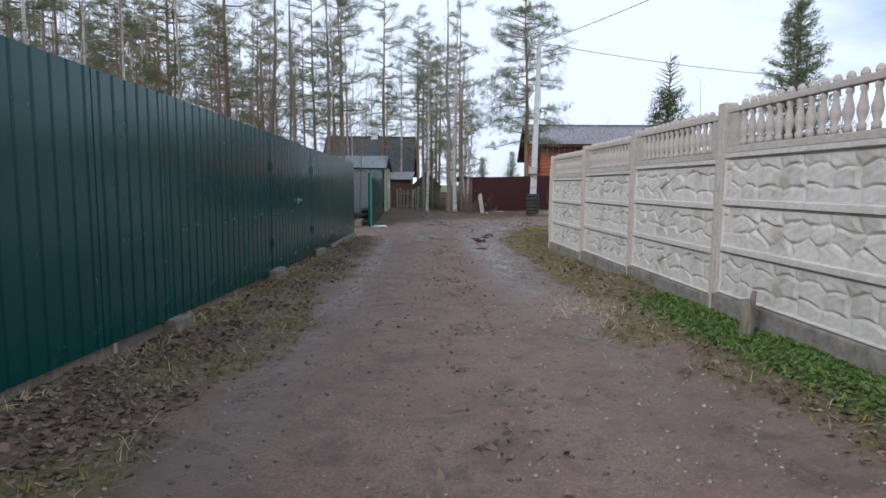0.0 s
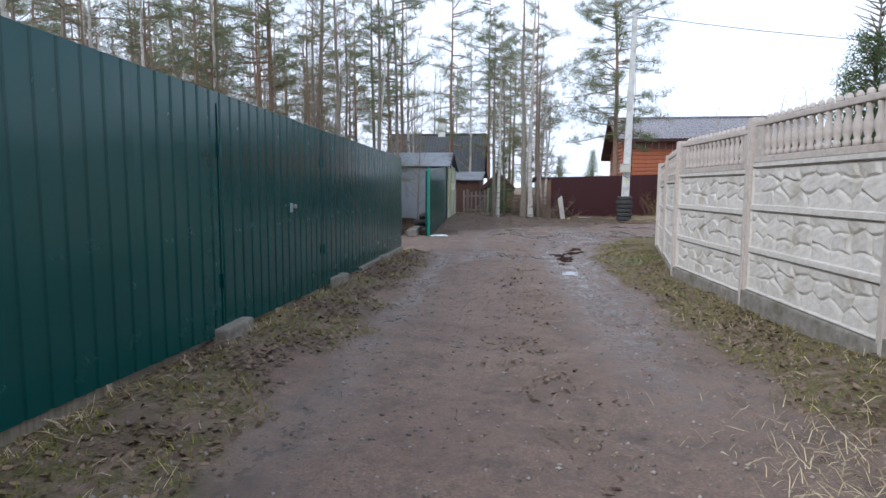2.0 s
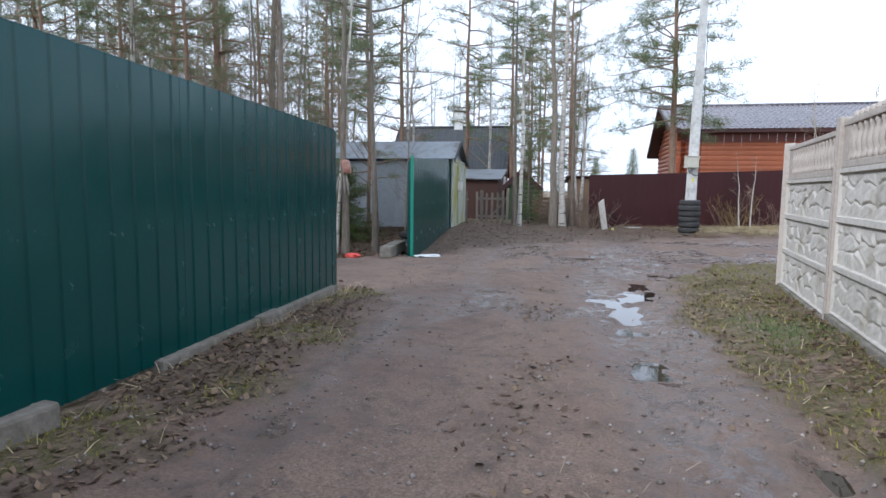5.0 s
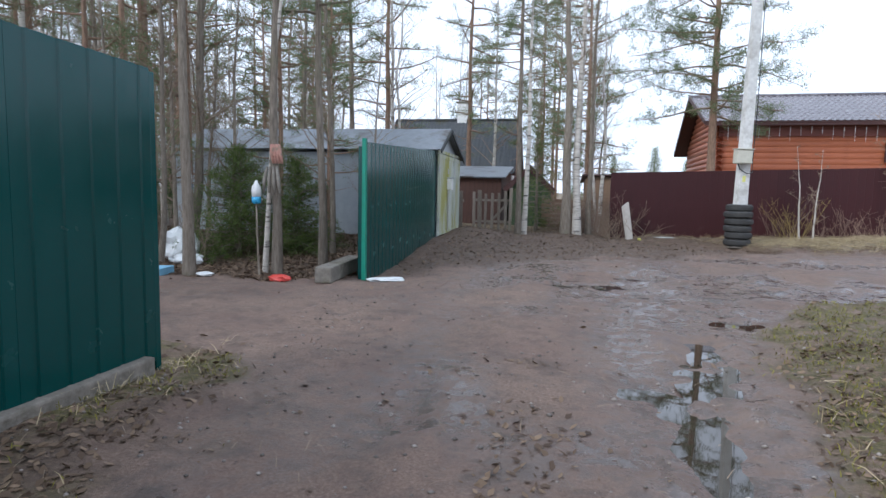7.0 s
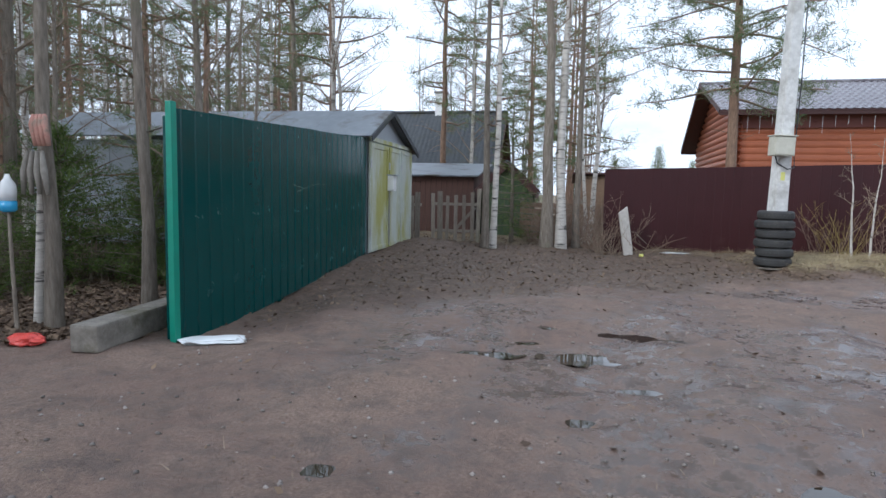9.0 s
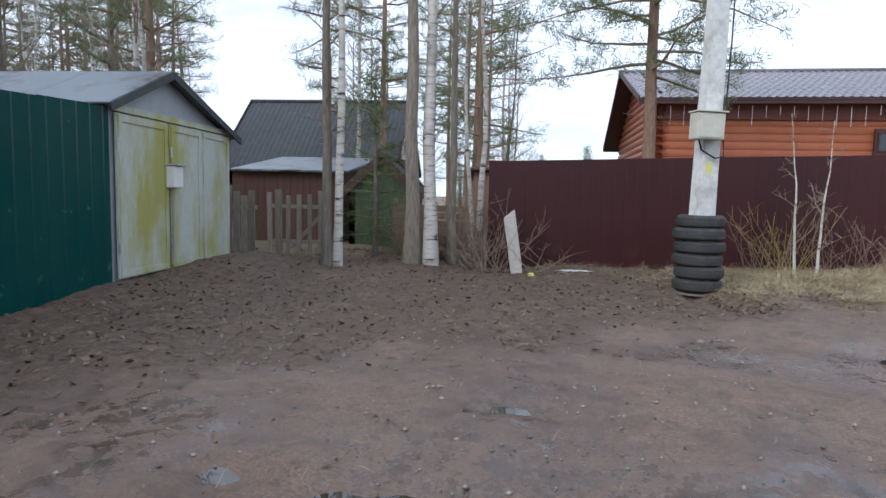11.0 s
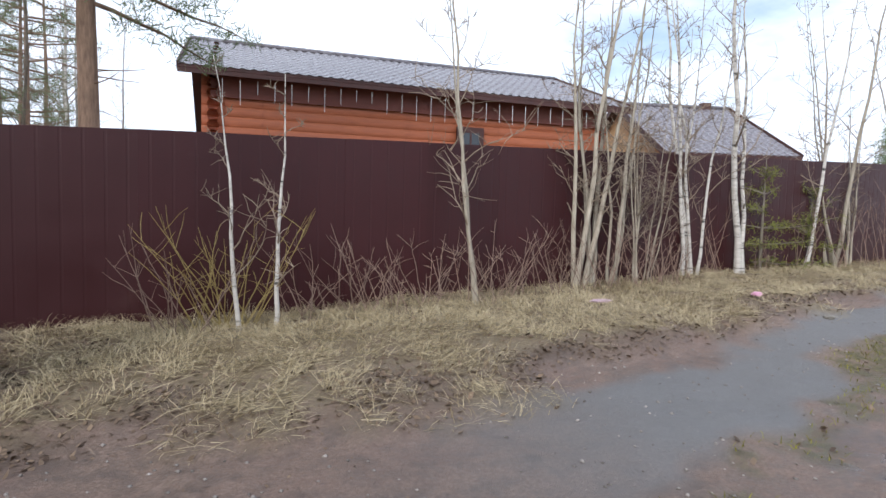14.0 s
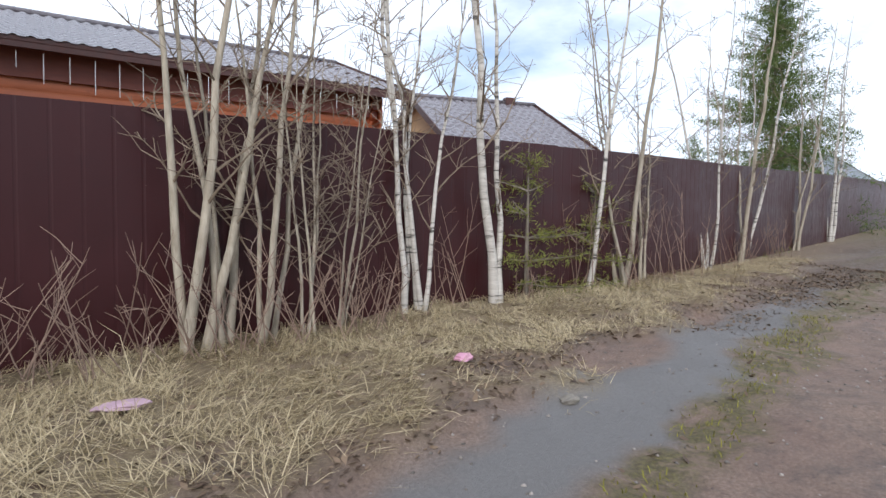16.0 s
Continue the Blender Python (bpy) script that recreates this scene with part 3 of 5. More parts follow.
# ---- concrete fence ----
def stone_slab(w, h, seed, nx_=128, nz_=46):
    """A cast slab with a face of irregular rough stones."""
    r = np.random.default_rng(seed)
    rows_ = 3
    cells = []
    for j in range(rows_):
        x = -0.2 + r.uniform(0, 0.2)
        while x < w + 0.2:
            cells.append((x, (j + 0.5 + r.uniform(-0.28, 0.28)) * h / rows_, r.uniform(0.55, 1.0), r.uniform(-0.5, 0.5), r.uniform(-0.5, 0.5)))
            x += r.uniform(0.22, 0.46)
    cells = np.array(cells)
    xs, zs = np.meshgrid(np.linspace(0, w, nx_), np.linspace(0, h, nz_))
    wx = xs + 0.010 * np.sin(zs * 31 + seed) + 0.008 * np.sin(xs * 23)
    wz = zs + 0.010 * np.sin(xs * 19 + seed)
    d = np.hypot((wx[..., None] - cells[:, 0]) * 0.62, wz[..., None] - cells[:, 1])
    o = np.argsort(d, -1)[..., :2]
    d1, d2 = np.take_along_axis(d, o, -1)[..., 0], np.take_along_axis(d, o, -1)[..., 1]
    best = cells[o[..., 0]]
    gap = np.clip((d2 - d1) / 0.045, 0, 1)
    y = gap ** 0.7 * (0.008 + 0.015 * best[..., 2]) + gap * ((wx - best[..., 0]) * best[..., 3] + (wz - best[..., 1]) * best[..., 4]) * 0.17
    y += gap * 0.0025 * np.sin(xs * 37 + 2 * np.sin(zs * 29 + seed)) * np.sin(zs * 43 + seed)
    border = (zs < 0.02) | (zs > h - 0.05) | (xs < 0.035) | (xs > w - 0.035)
    groove = (zs > h - 0.07) & (zs <= h - 0.05)
    y = np.where(border, 0.045, np.where(groove, 0.0, y))
    vs = np.stack([xs.ravel(), -y.ravel(), zs.ravel()], 1).tolist()
    fs = []
    for j in range(nz_ - 1):
        for i in range(nx_ - 1):
            a = j * nx_ + i
            fs.append((a, a + 1, a + nx_ + 1, a + nx_))
    n = len(vs)
    vs += [(0, 0.04, 0), (w, 0.04, 0), (w, 0.04, h), (0, 0.04, h)]
    c = (0, nx_ - 1, nx_ * nz_ - 1, nx_ * (nz_ - 1))
    fs += [(n + 1, n, n + 3, n + 2), tuple(range(nx_ * (nz_ - 1), nx_ * nz_)) + (n + 2, n + 3)]
    return mesh_from("stone_panel", vs, fs, M_CONC)


BAY = 2.62
SLABS = [stone_slab(BAY - 0.1, 0.5, s) for s in (3, 8, 15, 21)]
bal = lathe([(0.034, 0), (0.034, 0.05), (0.022, 0.065), (0.040, 0.13), (0.044, 0.17), (0.026, 0.25), (0.020, 0.29), (0.030, 0.31), (0.030, 0.33), (0.024, 0.35)], 10)
BAL = bpy.data.meshes.new("baluster")
bal.to_mesh(BAL)
bal.free()
BAL.materials.append(M_CONC_RAIL)
BAL.shade_smooth()
KNOB = bpy.data.meshes.new("knob")
kb = lathe([(0.03, 0), (0.036, 0.015), (0.03, 0.04), (0.014, 0.06)], 10)
kb.to_mesh(KNOB)
kb.free()
KNOB.materials.append(M_CONC_RAIL)
conc_fence = thing("fence_concrete", "pale precast concrete fence with stone relief and balusters", "fence", kind="structure")
CP = list(zip(FENCE_CONC, CONC_Z))
CP += [((6.1, 20.5), -0.1), ((8.7, 21.2), -0.05), ((11.2, 21.9), 0.0), ((13.7, 22.6), 0.05)]
for k, ((p, z), (p2, z2)) in enumerate(zip(CP, CP[1:])):
    L = math.hypot(p2[0] - p[0], p2[1] - p[1])
    # the face looks to the road: x of the bay runs from the far post to the near one
    base = along((p2[0], p2[1], (z + z2) / 2 + 0.035), (p[0], p[1], 0)) @ Matrix.Diagonal((L / BAY, 1, 1, 1))
    for j in range(3):
        put("stone_panel", SLABS[(k * 3 + j * 2) % 4], conc_fence, base @ Matrix.Translation((0.05, 0, j * 0.5)))
    part("rail", box(BAY - 0.1, 0.07, 0.07, (BAY / 2, 0, 1.503), 0.01), M_CONC_RAIL, conc_fence, "", base)
    part("rail", box(BAY - 0.1, 0.075, 0.06, (BAY / 2, 0, 1.925), 0.012), M_CONC_RAIL, conc_fence, "", base)
    for e in (0.16, BAY - 0.16):
        part("end_panel", box(0.2, 0.055, 0.35, (e, 0, 1.574), 0.006), M_CONC_RAIL, conc_fence, "", base)
    n = 14
    for i in range(n):
        x = 0.34 + (BAY - 0.68) * i / (n - 1)
        put("baluster", BAL, conc_fence, base @ Matrix.Translation((x, 0, 1.574)))
        if p[1] < 17:
            put("knob", KNOB, conc_fence, base @ Matrix.Translation((x, 0, 1.985)))
    part("footing", box(BAY, 0.16, 0.35, (BAY / 2, 0.0, -0.36), 0.02), M_CONC_OLD, conc_fence, "", base)
for k, (p, z) in enumerate(CP):
    q0, q1 = CP[max(k - 1, 0)][0], CP[min(k + 1, len(CP) - 1)][0]
    m = Matrix.Translation((p[0], p[1], z - 0.3)) @ Matrix.Rotation(math.atan2(q0[1] - q1[1], q0[0] - q1[0]), 4, "Z")
    bm = box(0.15, 0.15, 2.40, (0, 0, 0), 0.018)
    box(0.05, 0.02, 2.2, (0, -0.075, 0.1), 0.008, bm)
    part("post", bm, M_CONC_RAIL, conc_fence, "", m)


# ---- pole with tyres ----
M_CREAM = surf("cream_metal_paint", (0.44, 0.42, 0.34), (0.52, 0.50, 0.42), 8, 0.5, 0, (0.30, 0.26, 0.18), 3, 0.62, 0.05)
PX, PY = 4.5, 30.12
pz = h1(PX, PY)
pole = thing("utility_pole", "square whitewashed concrete utility pole, slightly leaning", "pole", Matrix.Translation((PX, PY, pz - 0.05)) @ Matrix.Rotation(radians(1.0), 4, "Y") @ Matrix.Rotation(radians(14), 4, "Z"))
bm = bmesh.new()
bmesh.ops.create_cone(bm, cap_ends=True, segments=4, radius1=0.19, radius2=0.115, depth=8.6, matrix=Matrix.Translation((0, 0, 4.3)) @ Matrix.Rotation(radians(45), 4, "Z"))
bmesh.ops.bevel(bm, geom=[e for e in bm.edges if abs(e.verts[0].co.z - e.verts[1].co.z) > 1], offset=0.018, segments=2, affect="EDGES")
part("shaft", bm, M_POLE, pole)
part("paint_mark", box(0.08, 0.004, 0.15, (-0.03, -0.1275, 1.62)), M_YELLOWMARK, pole, "yellow paint smear")
mb = part("meter_box", box(0.38, 0.2, 0.34, (-0.17, -0.24, 2.05), 0.012), M_CREAM, pole, "cream metal meter box")
part("lid", box(0.34, 0.012, 0.30, (-0.17, -0.347, 2.07), 0.004), M_CREAM, mb)
part("hood", box(0.42, 0.25, 0.02, (-0.17, -0.25, 2.392), 0.004), M_CREAM, mb)
for zz in (2.08, 2.35):
    part("strap", box(0.29, 0.29, 0.03, (0, 0, zz), 0.004), M_STEEL, pole, "steel strap")
cable("hanging_cable", [(-0.25, -0.2, 2.06), (-0.2, -0.2, 1.92), (0.0, -0.2, 1.82), (0.17, -0.12, 1.86), (0.19, -0.05, 2.1), (0.17, -0.1, 3.4), (0.13, -0.08, 6.5)], 0.012, M_BLACK, "black cable", pole)
part("crossarm", box(1.1, 0.07, 0.07, (0, 0, 8.3), 0.006), M_STEEL, pole)
for sx in (-0.5, -0.2, 0.2, 0.5):
    part("insulator", lathe([(0.02, 8.37), (0.02, 8.42), (0.045, 8.44), (0.04, 8.5), (0.02, 8.55)], 8), M_WHITE, pole, "", Matrix.Translation((sx, 0, 0)))


def tyre(tilt, dx, dy, z, r, w):
    ob = thing("tyre", "worn black car tyre stacked round the pole", "tyre", Matrix.Translation((PX + dx, PY + dy, z)) @ Matrix.Rotation(radians(tilt), 4, "X") @ Matrix.Rotation(dx * 40, 4, "Z"), "tyres round the pole")
    prof = [(r * 0.66, 0.015), (r * 0.86, 0.0), (r * 0.97, w * 0.16), (r, w * 0.3), (r * 0.985, w * 0.34), (r, w * 0.38), (r, w * 0.62), (r * 0.985, w * 0.66), (r, w * 0.7), (r * 0.97, w * 0.84), (r * 0.86, w), (r * 0.66, w - 0.015), (r * 0.64, w * 0.5), (r * 0.66, 0.015)]
    bm = bmesh.new()
    seg = 40
    rings = [[bm.verts.new((a * math.cos(2 * math.pi * k / seg), a * math.sin(2 * math.pi * k / seg), h)) for k in range(seg)] for a, h in prof[:-1]]
    for a, c in zip(rings, rings[1:] + rings[:1]):
        for k in range(seg):
            bm.faces.new((a[k], a[(k + 1) % seg], c[(k + 1) % seg], c[k]))
    part("carcass", bm, M_RUBBER, ob, "", None, True)
    for k in range(30):
        w_ = 2 * math.pi * k / 30
        part("tread_block", box(0.008, 0.055, w * 0.22, (r * 0.993, 0, w * 0.39), 0.0), M_RUBBER, ob, "", Matrix.Rotation(w_, 4, "Z")) if k < 1 else put("tread_block", ob.children[1].data, ob, Matrix.Rotation(w_, 4, "Z"))


for k, (dx, dy, tl, r) in enumerate([(0.0, 0.0, 0.5, 0.315), (0.015, -0.01, -0.5, 0.32), (-0.01, 0.01, 1, 0.325), (0.01, 0.0, 0, 0.33), (-0.012, -0.01, -1, 0.335), (0.005, 0.0, 0.6, 0.31)]):
    tyre(tl, dx, dy, pz - 0.01 + k * 0.172, r, 0.169)
part_ob = tagged(new("concrete_ring", None), "low grey concrete ring under the tyres", "ring")
part_ob.matrix_world = Matrix.Translation((PX, PY, pz - 0.05))
part("ring", lathe([(0.34, 0), (0.35, 0.03), (0.33, 0.02)], 24), M_CONC_OLD, part_ob)

# leaning stump post
st = thing("leaning_post", "short leaning concrete post with broken wire", "post", Matrix.Translation((2.1, 31.72, h1(2.1, 31.72) - 0.12)) @ Matrix.Rotation(radians(-9), 4, "Y"))
bm = box(0.2, 0.18, 1.12, (0, 0, 0), 0.025)
for v in bm.verts:
    if v.co.z > 1.0:
        v.co.z += 0.06 * v.co.x / 0.1
part("shaft", bm, M_CONC, st)
cable("wire", [(0.11, -0.05, 0.62), (0.2, -0.1, 0.6), (0.26, -0.1, 0.5), (0.4, -0.08, 0.32)], 0.008, M_BARK, "", st)


# ---- garage ----
GX0, GY0, GY1 = -2.86, 28.45, 31.42
gz = -0.02
gar = thing("garage", "old pale metal garage with stained double doors", "garage", Matrix.Translation((GX0, GY0, gz)))
W = GY1 - GY0
APEX, EAVE, DEEP, AP = 2.72, 2.08, 7.2, 1.12
bm = prism([(0, -0.2), (W, -0.2), (W, EAVE), (AP, APEX), (0, EAVE + 0.12)], 0.04, Matrix.Rotation(radians(90), 4, "Z") @ Matrix.Translation((0, 0.02, 0)))
part("front_wall", bm, M_GSIDE, gar)
for yy in (0.0, W - 0.04):
    bm = box(DEEP - 0.1, 0.04, EAVE + 0.2, (-DEEP / 2 - 0.08, yy + 0.02, -0.2))
    part("side_wall", bm, M_GSIDE, gar)
    for k in range(6):
        part("seam", box(0.05, 0.012, EAVE + 0.1, (-0.6 - k * 1.2, yy - 0.008 if yy < 1 else yy + 0.048, -0.15), 0.003), M_GSIDE, gar)
part("back_wall", box(0.04, W - 0.1, EAVE + 0.2, (-DEEP, W / 2, -0.2)), M_GSIDE, gar)
for s in (0, 1):
    run = AP if s == 0 else W - AP
    fall = APEX - EAVE - (0.12 if s == 0 else 0)
    sl = math.atan2(fall, run)
    Lr = math.hypot(run, fall) + 0.22
    for k in range(6):
        bm = box(DEEP / 6 + 0.03, Lr, 0.025, (-(k + 0.5) * DEEP / 6 + 0.12, -Lr / 2, 0.0), 0.004)
        m = Matrix.Translation((0, AP, APEX + 0.02 + 0.004 * (k % 2))) @ (Matrix.Rotation(sl, 4, "X") if s == 0 else Matrix.Rotation(math.pi, 4, "Z") @ Matrix.Translation((DEEP - 0.24, 0, 0)) @ Matrix.Rotation(sl, 4, "X"))
        part("roof_sheet", bm, M_GROOF, gar, "", m)
    bm = box(0.03, Lr, 0.10, (0.16 if s == 0 else -0.16, -Lr / 2, -0.06), 0.004)
    m = Matrix.Translation((0, AP, APEX)) @ (Matrix.Rotation(sl, 4, "X") if s == 0 else Matrix.Rotation(math.pi, 4, "Z") @ Matrix.Rotation(sl, 4, "X"))
    part("barge_board", bm, M_SLATE, gar, "", m)
for k, (a, c) in enumerate([(0.03, 1.12), (1.16, 2.02), (2.04, 2.93)]):
    leaf = part("door", box(0.035, c - a, 2.02, (0.04, (a + c) / 2, 0.04), 0.006), M_GDOOR, gar, "stained pale green steel door leaf")
    for e in (a + 0.06, c - 0.06):
        part("stile", box(0.02, 0.08, 1.98, (0.066, e, 0.06), 0.004), M_GDOOR, leaf)
    for e in (0.06, 1.96):
        part("stile", box(0.018, c - a - 0.2, 0.08, (0.065, (a + c) / 2, e), 0.004), M_GDOOR, leaf)
    for e in (0.35, 1.6):
        part("hinge", lathe([(0.018, 0), (0.018, 0.14)], 8), M_STEEL, leaf, "", Matrix.Translation((0.075, a if k != 1 else a + 0.01, e)))
lk = part("lock_box", box(0.14, 0.22, 0.3, (0.13, 1.15, 1.18), 0.02), M_WHITE, gar, "pale lock cover")
part("hood", box(0.2, 0.26, 0.02, (0.15, 1.15, 1.485), 0.004), M_GSIDE, lk)
part("lock_bar", box(0.02, 0.05, 1.1, (0.085, 1.14, 0.1), 0.004), M_STEEL, gar)
part("gable_trim", box(0.03, W, 0.08, (0.045, W / 2, EAVE + 0.0), 0.004), M_GDOOR, gar)


# ---- houses ----
def gable_house(name, label, m, w, d, wall_h, ridge_h, over, wall_mat, roof_mat, tile, logs=0.0, ridge_at=0.5, far_eave=None):
    """A house whose ridge runs along x; front on y = 0; tile: (across, along) of the roof's waves."""
    ob = thing(name, label, "house", m)
    ry = d * ridge_at
    fe = wall_h if far_eave is None else far_eave
    outline = [(0, -0.4), (d, -0.4), (d, fe), (ry, ridge_h - 0.06), (0, wall_h)]
    rot = Matrix.Rotation(radians(90), 4, "Z")
    if not logs:
        part("wall", box(w, 0.14, wall_h + 0.4, (w / 2, 0.07, -0.4)), wall_mat, ob)
        for x in (0.14, w):
            part("gable_wall", prism(outline, 0.14, Matrix.Translation((x, 0, 0)) @ rot), wall_mat, ob)
    else:
        k = 0
        z = -0.3
        while z < wall_h:
            vs, fs = [], []
            tube_into(vs, fs, [Vector((-0.15, 0.1, 0)), Vector((w + 0.15, 0.1, 0))], [logs * 0.56] * 2, 12)
            put("log", mesh_from("log", vs, fs, wall_mat, True), ob, Matrix.Translation((0, 0.05, z)) @ Matrix.Diagonal((1, 0.35, 1, 1)))
            z += logs
        z = -0.3 + logs / 2
        while z < ridge_h - 0.15:
            y0, y1 = -0.15, d + 0.15
            if z > wall_h:
                y0 = ry * (z - wall_h) / (ridge_h - wall_h) + 0.05
            if z > fe:
                y1 = d - (d - ry) * (z - fe) / (ridge_h - fe) - 0.05
            for x in (0.1, w - 0.1):
                vs, fs = [], []
                tube_into(vs, fs, [Vector((x, y0, 0)), Vector((x, y1, 0))], [logs * 0.56] * 2, 12)
                put("log", mesh_from("log", vs, fs, wall_mat, True), ob, Matrix.Translation((0, 0, z)))
            z += logs
    part("back_wall", box(w - 0.3, 0.14, fe + 0.4, (w / 2, d - 0.07, -0.4)), wall_mat, ob)
    for s in (0, 1):
        run = ry if s == 0 else d - ry
        rise = ridge_h - (wall_h if s == 0 else fe)
        L = math.hypot(run, rise) * (1 + over / run)
        sl = math.atan2(rise, run)
        across, step = tile
        nxx, nyy = int((w + 2 * over) / across * 6), max(2, int(L / step * 4)) if step else 2
        xs, ys = np.meshgrid(np.linspace(-over, w + over, nxx), np.linspace(0, L, nyy))
        zs = 0.022 * np.cos(xs * 2 * math.pi / across)
        if step:
            zs = zs + 0.028 * ((ys / step) % 1.0)
        px_ = xs.ravel()
        py_ = (ys * math.cos(sl)).ravel()
        pz_ = (-ys * math.sin(sl) + zs).ravel()
        if s == 0:
            py_ = ry - py_
        else:
            py_ = ry + py_
        vs = np.stack([px_, py_, pz_ + ridge_h + 0.05], 1)
        fs = []
        for j in range(nyy - 1):
            for i in range(nxx - 1):
                a = j * nxx + i
                fs.append((a, a + 1, a + nxx + 1, a + nxx))
        put("roof_slope", mesh_from("roof_slope", vs, fs, roof_mat, not step), ob)
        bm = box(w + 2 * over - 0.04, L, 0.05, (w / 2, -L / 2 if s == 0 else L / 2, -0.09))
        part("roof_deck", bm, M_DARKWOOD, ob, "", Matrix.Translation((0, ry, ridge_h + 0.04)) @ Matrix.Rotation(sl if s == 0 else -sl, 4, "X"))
        for x in (-over, w + over):
            bm = box(0.03, L, 0.18, (x, -L / 2 if s == 0 else L / 2, -0.12), 0.004)
            part("barge_board", bm, M_DARKWOOD, ob, "", Matrix.Translation((0, ry, ridge_h + 0.06)) @ Matrix.Rotation(sl if s == 0 else -sl, 4, "X"))
        ey = -over * math.cos(sl) if s == 0 else d + over * math.cos(sl)
        ez = (wall_h if s == 0 else fe) - over * math.sin(sl)
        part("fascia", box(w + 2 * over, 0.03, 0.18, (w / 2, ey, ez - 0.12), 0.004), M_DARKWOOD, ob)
    vs, fs = [], []
    tube_into(vs, fs, [Vector((-over, ry, ridge_h + 0.07)), Vector((w + over, ry, ridge_h + 0.07))], [0.08, 0.08], 8)
    put("ridge_cap", mesh_from("ridge_cap", vs, fs, roof_mat, True), ob)
    return ob


def window_in(parent, x, z, w, h, y=0.0, m=None, frame_mat=None):
    mm = m or Matrix.Identity(4)
    fr = part("window", box(w + 0.2, 0.08, h + 0.2, (x, y, z - 0.1), 0.006), frame_mat or M_DARKWOOD, parent, "", mm)
    part("pane", box(w / 2 - 0.05, 0.03, h - 0.06, (x - w / 4, y - 0.04, z + 0.03)), M_GLASS, fr)
    part("pane", box(w / 2 - 0.05, 0.03, h - 0.06, (x + w / 4, y - 0.04, z + 0.03)), M_GLASS, fr)
    for dx, sx, sz, oz in ((-w / 2, 0.05, h, 0), (0, 0.05, h, 0), (w / 2, 0.05, h, 0), (0, w, 0.05, 0), (0, w, 0.05, h - 0.05)):
        part("sash", box(sx, 0.04, sz, (x + dx, y - 0.045, z + oz), 0.003), frame_mat or M_DARKWOOD, fr)
    return fr


rh = gable_house("log_house", "red-brown log house with a metal tile roof", along((6.2, 40.3, 0.1), (16.6, 39.9, 0.1)), 10.4, 7.4, 4.15, 5.55, 0.6, M_LOG, M_BROWNTILE, (0.24, 0.4), 0.23, 0.52, 3.5)
window_in(rh, 6.35, 2.55, 0.55, 0.55, -0.04)
# dark boards; their colour also holds the shade that the eaves cast
part("frieze", box(10.3, 0.03, 0.66, (5.2, -0.04, 3.45), 0.004), surf("shaded_red_brown_boards", (0.17, 0.048, 0.032), (0.22, 0.064, 0.042), 6, 0.6, bumpy=0.2, stretch=(0.5, 4, 4)), rh, "brown boards under the eaves, eaves shade painted into their colour")
for k in range(27):
    x = 0.3 + k * 0.37
    part("light_string", lathe([(0.006, -random.uniform(0.25, 0.6)), (0.006, 0)], 4), M_WHITE, rh, "icicle light string", Matrix.Translation((x, -0.5, 3.78)))
h3 = gable_house("cottage", "ochre cottage with a brown metal tile roof", along((18.6, 39.4, 0.3), (22.3, 38.3, 0.3)), 3.6, 7.4, 2.75, 4.6, 0.3, M_OCHRE, M_BROWNTILE, (0.25, 0.4))
part("chimney", box(0.3, 0.3, 0.62, (3.0, 3.7, 4.2), 0.01), M_DARKWOOD, h3)
hh1 = gable_house("old_house", "old wooden house with dark corrugated roof", Matrix.Translation((-8.6, 43.3, 0.0)), 6.1, 5.6, 2.3, 4.85, 0.35, M_REDWALL, M_SLATE, (0.2, 0))
ch = part("chimney", box(0.5, 0.5, 1.3, (3.3, 2.9, 4.5), 0.01), M_WHITE, hh1, "whitewashed chimney")
part("cowl", box(0.62, 0.62, 0.08, (3.3, 2.9, 5.8), 0.01), M_CONC_OLD, ch)
window_in(hh1, 0, 1.0, 0.8, 0.9, 0, Matrix.Translation((6.12, 2.2, 0)) @ Matrix.Rotation(radians(90), 4, "Z"), M_WHITE)
window_in(hh1, 0, 2.7, 0.6, 0.7, 0, Matrix.Translation((6.12, 2.8, 0)) @ Matrix.Rotation(radians(90), 4, "Z"), M_WHITE)


# ---- trees ----
def blades(centres, per, length, width, spread, seed, bias=(0, 0, 0.3)):
    """Many thin three-cornered needles round each centre: vertices and faces."""
    r = np.random.default_rng(seed)
    c = np.repeat(np.asarray(centres, float), per, 0)
    n = len(c)
    d = r.normal(size=(n, 3)) + np.asarray(bias)
    d /= np.linalg.norm(d, axis=1)[:, None]
    s = np.cross(d, r.normal(size=(n, 3)))
    s /= np.linalg.norm(s, axis=1)[:, None] + 1e-9
    p = c + r.normal(size=(n, 3)) * spread
    L = length * r.uniform(0.6, 1.3, (n, 1))
    v = np.stack([p - s * width / 2, p + s * width / 2, p + d * L], 1).reshape(-1, 3)
    f = np.arange(3 * n).reshape(-1, 3)
    return v, f


def np_mesh(name, v, f, mat):
    me = bpy.data.meshes.new(name)
    v, f = np.ascontiguousarray(v, dtype=np.float32), np.ascontiguousarray(f, dtype=np.int32)
    k = f.shape[1]
    me.vertices.add(len(v))
    me.vertices.foreach_set("co", v.ravel())
    me.loops.add(f.size)
    me.loops.foreach_set("vertex_index", f.ravel())
    me.polygons.add(len(f))
    me.polygons.foreach_set("loop_start", np.arange(0, f.size, k, dtype=np.int32))
    me.update(calc_edges=True)
    me.validate()
    me.materials.append(mat)
    return me


